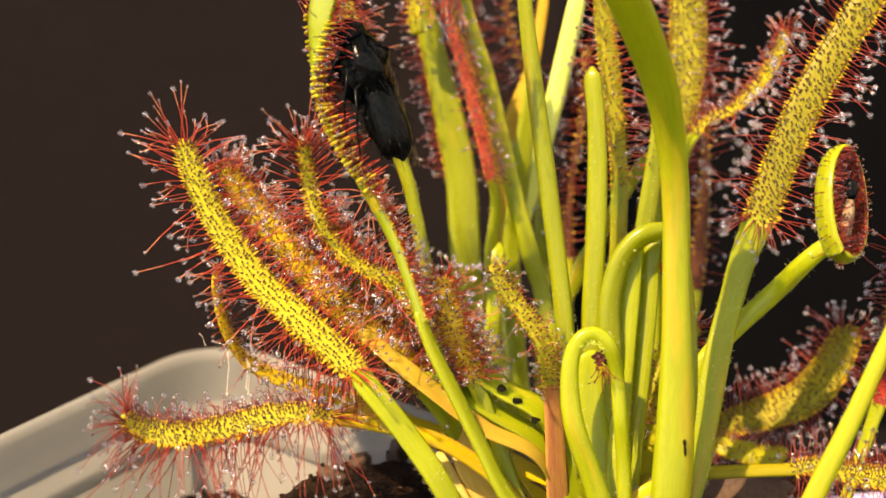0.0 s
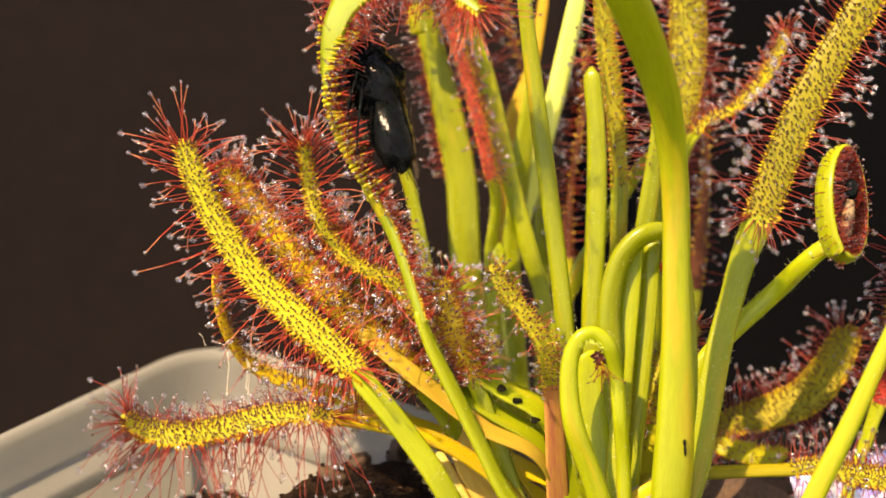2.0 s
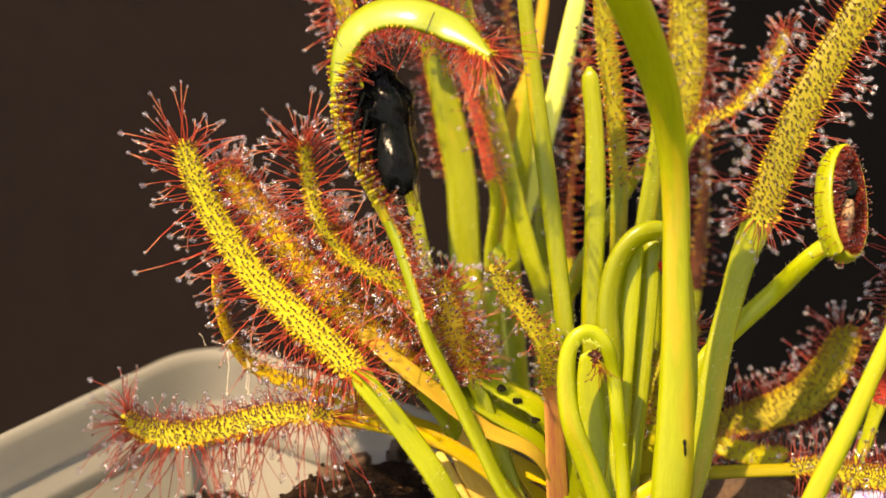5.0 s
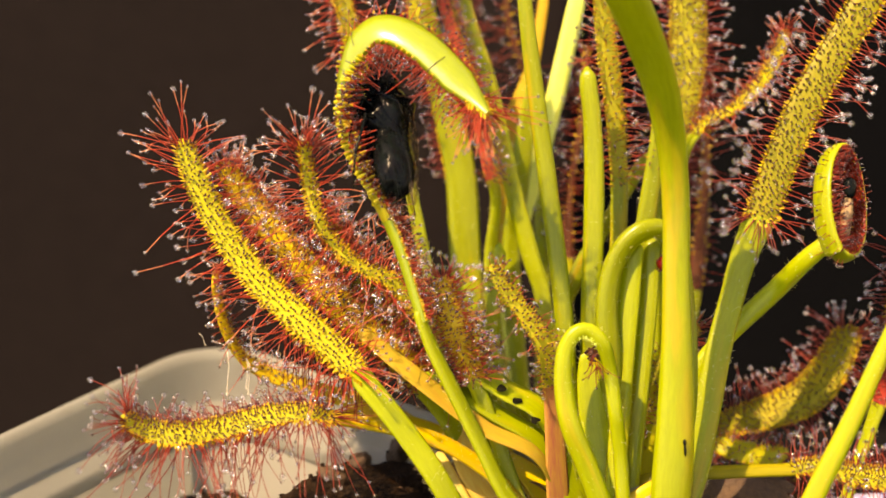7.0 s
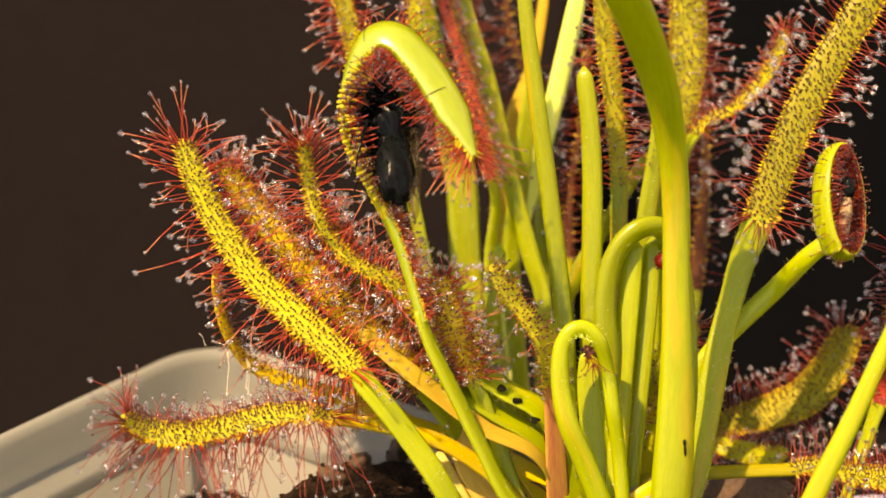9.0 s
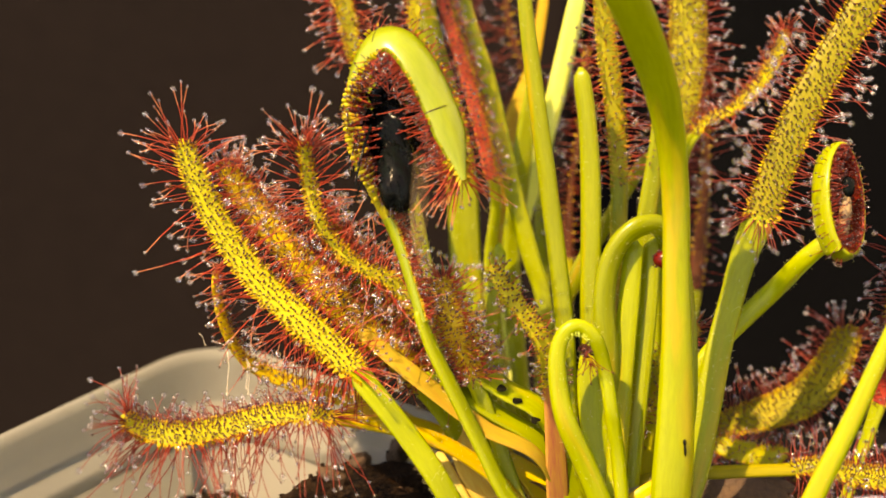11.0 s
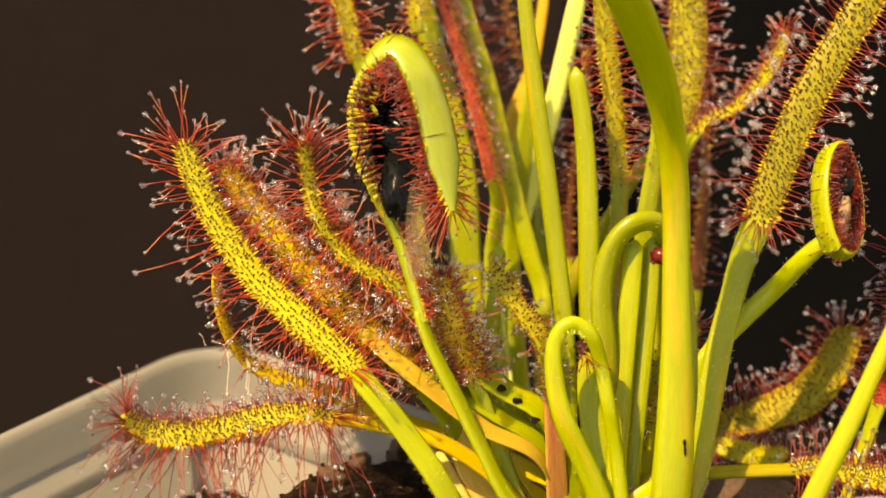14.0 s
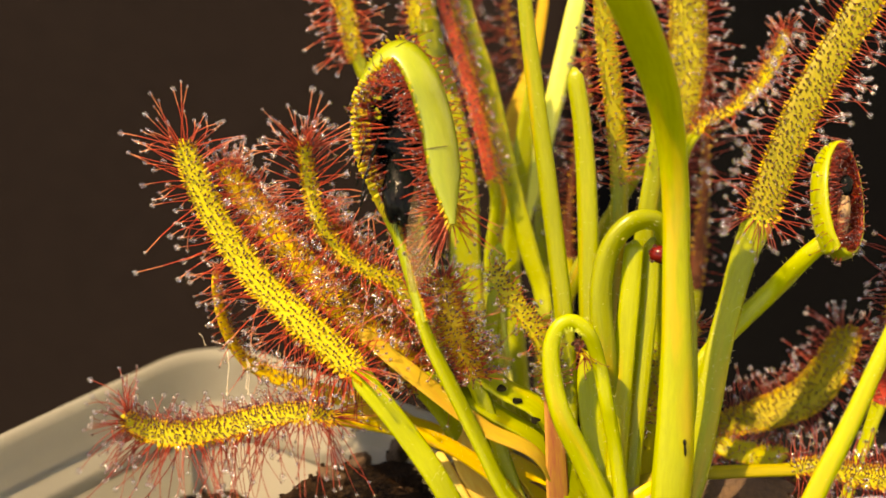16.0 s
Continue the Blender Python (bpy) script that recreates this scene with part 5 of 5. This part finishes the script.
# black spots on the low green leaf
for at in ((5.85, -8.91, 18.62), (7.43, -9.38, 17.47), (9.11, -10.75, 16.08)):
    bm = bmesh.new()
    bmesh.ops.create_icosphere(bm, subdivisions=4, radius=1.0)
    for v in bm.verts:
        k = 1 + 0.8 * noise.noise(v.co * 0.9 + Vector(at))
        v.co = Vector((v.co.x * 0.45 * k, v.co.y * 0.5 * k, v.co.z * 0.10)) * MM
    bmesh.ops.transform(bm, verts=bm.verts, matrix=look([a * MM for a in at], [(a - b) * MM for a, b in zip(at, (0.1, -0.26, 0.97))]))
    part("mould_spot", bm, SPOT, spotted_leaf, "black spot of mould")


# ---- litter at the foot of the plant ----
def dead_blade(rows, mat=STRAW, label="withered brown leaf on the soil"):
    path, _ = spline(rows, 24)
    place, width = path[:, :3] * MM, path[:, 3] * MM
    t, b, nrm = directions(place, (0.2, -0.4, 0.9))
    th = np.full(24, 0.25 * MM)
    ends = np.sqrt(np.clip(np.minimum(np.linspace(0, 1, 24), np.linspace(1, 0, 24)) * 8, 0.05, 1))
    v, f = strip_mesh(place, b, nrm, width * ends, th, np.full(24, 0.35))
    return tagged(mesh_object("dead_leaf", v, f, [mat], label=label), category="dead leaf", group="withered leaves on the soil")


for rows in ([(*(3.25, -5.94, 9.95), 1.6), (*(6.69, -7.59, 8.55), 2.2), (*(9.53, -8.79, 8.23), 1.8), (*(11.54, -9.44, 6.64), 1.0)],
             [(*(3.85, -6.14, 6.78), 1.2), (*(7.3, -7.29, 6.62), 1.6), (*(10.15, -8.39, 6.57), 1.2), (*(12.4, -9.65, 6.1), 0.8)],
             [(*(0.94, -4.6, 7.93), 1.5), (*(2.68, -6.14, 6.78), 2.0), (*(3.54, -7.9, 5.12), 1.6)],
             [(*(5.62, -4.6, 7.93), 1.0), (*(9.09, -5.27, 8.94), 1.4), (*(13.1, -6.59, 8.34), 1.2)],
             [(*(4.22, -1.83, 6.78), 2.0), (*(7.15, -3.23, 5.99), 2.8), (*(10.35, -4.64, 5.16), 2.2)],
             [(*(0.95, -3.5, 5.33), 1.6), (*(4.47, -4.86, 4.62), 2.4), (*(8.55, -6.36, 3.58), 1.8)],
             [(*(5.73, -0.39, 7.69), 1.2), (*(8.67, -2.17, 5.95), 1.8), (*(10.11, -4.16, 3.69), 1.2)],
             [(*(2.16, 0.39, 6.94), 1.4), (*(3.94, -1.39, 5.2), 1.8), (*(4.99, -3.39, 2.92), 1.4)],
             [(*(13.95, -3.38, 5.61), 1.6), (*(18.09, -3.76, 4.67), 2.4), (*(22.23, -3.5, 5.33), 1.6)],
             [(*(-3.78, -2.39, 8.07), 1.6), (*(-1.42, -2.06, 8.9), 2.2), (*(0.94, -3.28, 8.54), 1.6)]):
    dead_blade(rows)


for rows in ([(*(25.82, -6.03, 4.4), 2.6), (*(29.63, -5.66, 5.32), 3.6), (*(33.14, -5.83, 4.89), 3.0), (*(36.07, -6.14, 4.13), 2.0)],
             [(*(26.96, -3.76, 4.67), 1.8), (*(31.69, -3.67, 4.89), 2.4), (*(37.01, -3.89, 4.35), 1.8)],
             [(*(17.92, -5.92, 4.67), 2.4), (*(20.26, -5.52, 5.65), 3.2), (*(23.19, -5.61, 5.43), 2.2)],
             [(*(12.71, -4.55, 5.38), 1.8), (*(16.24, -4.38, 5.82), 2.6), (*(19.77, -4.64, 5.16), 2.0)],
             [(*(4.45, -5.48, 5.76), 2.0), (*(7.96, -5.66, 5.32), 2.8), (*(11.18, -5.92, 4.67), 2.0)]):
    dead_blade(rows, STRAW_DARK, "rotten dark brown leaf on the soil")


def crumb(at, r, mat, label, seed):
    bm = bmesh.new()
    bmesh.ops.create_icosphere(bm, subdivisions=3, radius=r * MM)
    for v in bm.verts:
        v.co *= 1 + 0.9 * noise.noise(v.co * 620 + Vector((seed, 0, 0)))
    me = bpy.data.meshes.new("substrate_lump")
    for f in bm.faces:
        f.smooth = True
    bm.to_mesh(me)
    bm.free()
    me.materials.append(mat)
    ob = new("substrate_lump", me)
    ob.location = [a * MM for a in at]
    return tagged(ob, label, "lump", "lumps of substrate at the foot of the plant")


crumb((0.06, -4.2, 6.25), 1.7, CRUMB, "pale yellow crumb of moss on the soil", 1)
crumb((0.94, -5.74, 5.1), 1.3, CRUMB, "pale yellow crumb of moss on the soil", 2)
crumb((-11.6, -3.6, 5.9), 1.3, STRAW_DARK, "brown crumb of peat on the soil", 3)
crumb((-8.4, -1.2, 6.5), 1.1, STRAW_DARK, "brown crumb of peat on the soil", 4)
crumb((-5.0, 0.6, 6.5), 1.2, STRAW_DARK, "brown crumb of peat on the soil", 5)

# crumpled film beside the pot
bm = bmesh.new()
bmesh.ops.create_grid(bm, x_segments=30, y_segments=20, size=1.0)
for v in bm.verts:
    z = 1.6 * noise.noise(Vector((v.co.x * 2.5, v.co.y * 2.5, 4))) + 0.8 * noise.noise(Vector((v.co.x * 6, v.co.y * 6, 9)))
    v.co = Vector((v.co.x * 9, v.co.y * 6, z)) * MM
bmesh.ops.solidify(bm, geom=bm.faces[:], thickness=0.2 * MM)
me = bpy.data.meshes.new("plastic_film")
for f in bm.faces:
    f.smooth = True
bm.to_mesh(me)
bm.free()
me.materials.append(FOIL)
film_piece = tagged(new("plastic_film", me), "crumpled shiny violet plastic film beside the plant", "plastic film")
film_piece.location = [a * MM for a in (46.0, -6.47, 3.0)]


# ---- what moves ----
def about(pivot, lean, rise):
    """A lean in the picture's plane about a foot, with a little growth upwards (degrees, millimetres)."""
    p = Vector(pivot) * MM
    turn = Matrix.Rotation(radians(lean), 4, Vector((0.0, -0.93, 0.37)))
    return Matrix.Translation(Vector((0.0, 0.37, 0.93)) * rise * MM) @ Matrix.Translation(p) @ turn @ Matrix.Translation(-p)


def motions():
    times = [0, 0.75, 1.5, 2.5, 3.5, 4.2, 5.3, 6.4, 7.0, 8.0, 9.0, 10.7, 12.5, 14.5, 16.0]
    known = [t for t, _ in CURL]
    grid = np.array([p for _, p in CURL])
    lines = []
    for t in times:
        pts = np.array([[np.interp(t, known, grid[:, i, k]) for k in range(3)] for i in range(grid.shape[1])])
        lines.append(curl_line(pts))
    for s, ob in enumerate(slices):
        walk(ob, [(t, slice_pose(*(x[s] for x in line))) for t, line in zip(times, lines)])
    fly_rows = []
    for t, c, h in FLY:
        y = Vector(h).normalized()
        z = Vector((0.9, 0.33, 0.14))
        z = (z - y * z.dot(y)).normalized()
        x = y.cross(z)
        m = Matrix(((x.x, y.x, z.x, c[0] * MM), (x.y, y.y, z.y, c[1] * MM), (x.z, y.z, z.z, c[2] * MM), (0, 0, 0, 1)))
        fly_rows.append((t, m))
    walk(fly, fly_rows)
    # one wing works loose and slips down past the abdomen
    walk(loose_wing, [(t, pose(x * MM, y * MM, z * MM, 4, a, 0)) for t, x, y, z, a in
                      ((0, -0.4, 1.4, 2.5, -20), (8.0, -0.6, 1.0, 2.5, -20), (10.0, -1.4, -1.5, 2.2, -36), (12.0, -2.0, -4.0, 1.9, -55),
                       (13.0, -2.3, -4.8, 1.5, -65), (16.0, -2.3, -5.4, 1.3, -65))])
    # the film rises and tips for a while to imitate a bluish flash of light
    x, y, z = film_piece.location
    walk(film_piece, [(t, pose(x, y, z + rise * MM, a, b, 8)) for t, a, b, rise in
                      ((0, 22, 0, -2.8), (0.9, 24, 0, -2.6), (1.4, 42, -9, 0.4), (2.4, 46, -9, 0.6), (3.4, 44, -9, 0.4), (4.2, 24, 0, -2.6), (16, 20, 0, -3.2))])
    walk(front_crook, [(t, about((16.85, -15.52, 4.94), a, r)) for t, a, r in
                       ((0, 0, 0), (3.5, 0.6, 0.15), (7, 2.2, 0.5), (9, 3.3, 0.8), (12.5, 4.8, 1.1), (14.5, 5.6, 1.4), (16, 6.2, 1.6))])
    walk(back_crook, [(t, about((17.02, -12.5, 7.06), a, r)) for t, a, r in
                      ((0, 0, 0), (3.5, 0.2, 0.05), (7, 0.8, 0.3), (9, 1.3, 0.5), (12.5, 1.9, 0.8), (14.5, 2.4, 1.0), (16, 2.6, 1.1))])
    walk(swaying_leaf, [(t, about((15.19, -5.18, 19.84), a, 0)) for t, a in
                        ((0, 0), (1.5, 0.1), (3.5, 0.3), (7, 1.0), (9, 1.6), (12.5, 2.7), (14.5, 3.4), (16, 3.5))])
    for ob in (coiled_leaf, rolled_blade, prey):
        home = ob.matrix_basis.copy()
        walk(ob, [(t, about((25.31, -4.71, 18.34), a, 0) @ home) for t, a in
                  ((0, 0), (3.5, -0.05), (7, 0.5), (9, 0.8), (12.5, 1.1), (14.5, 1.3), (16, 1.4))])


motions()
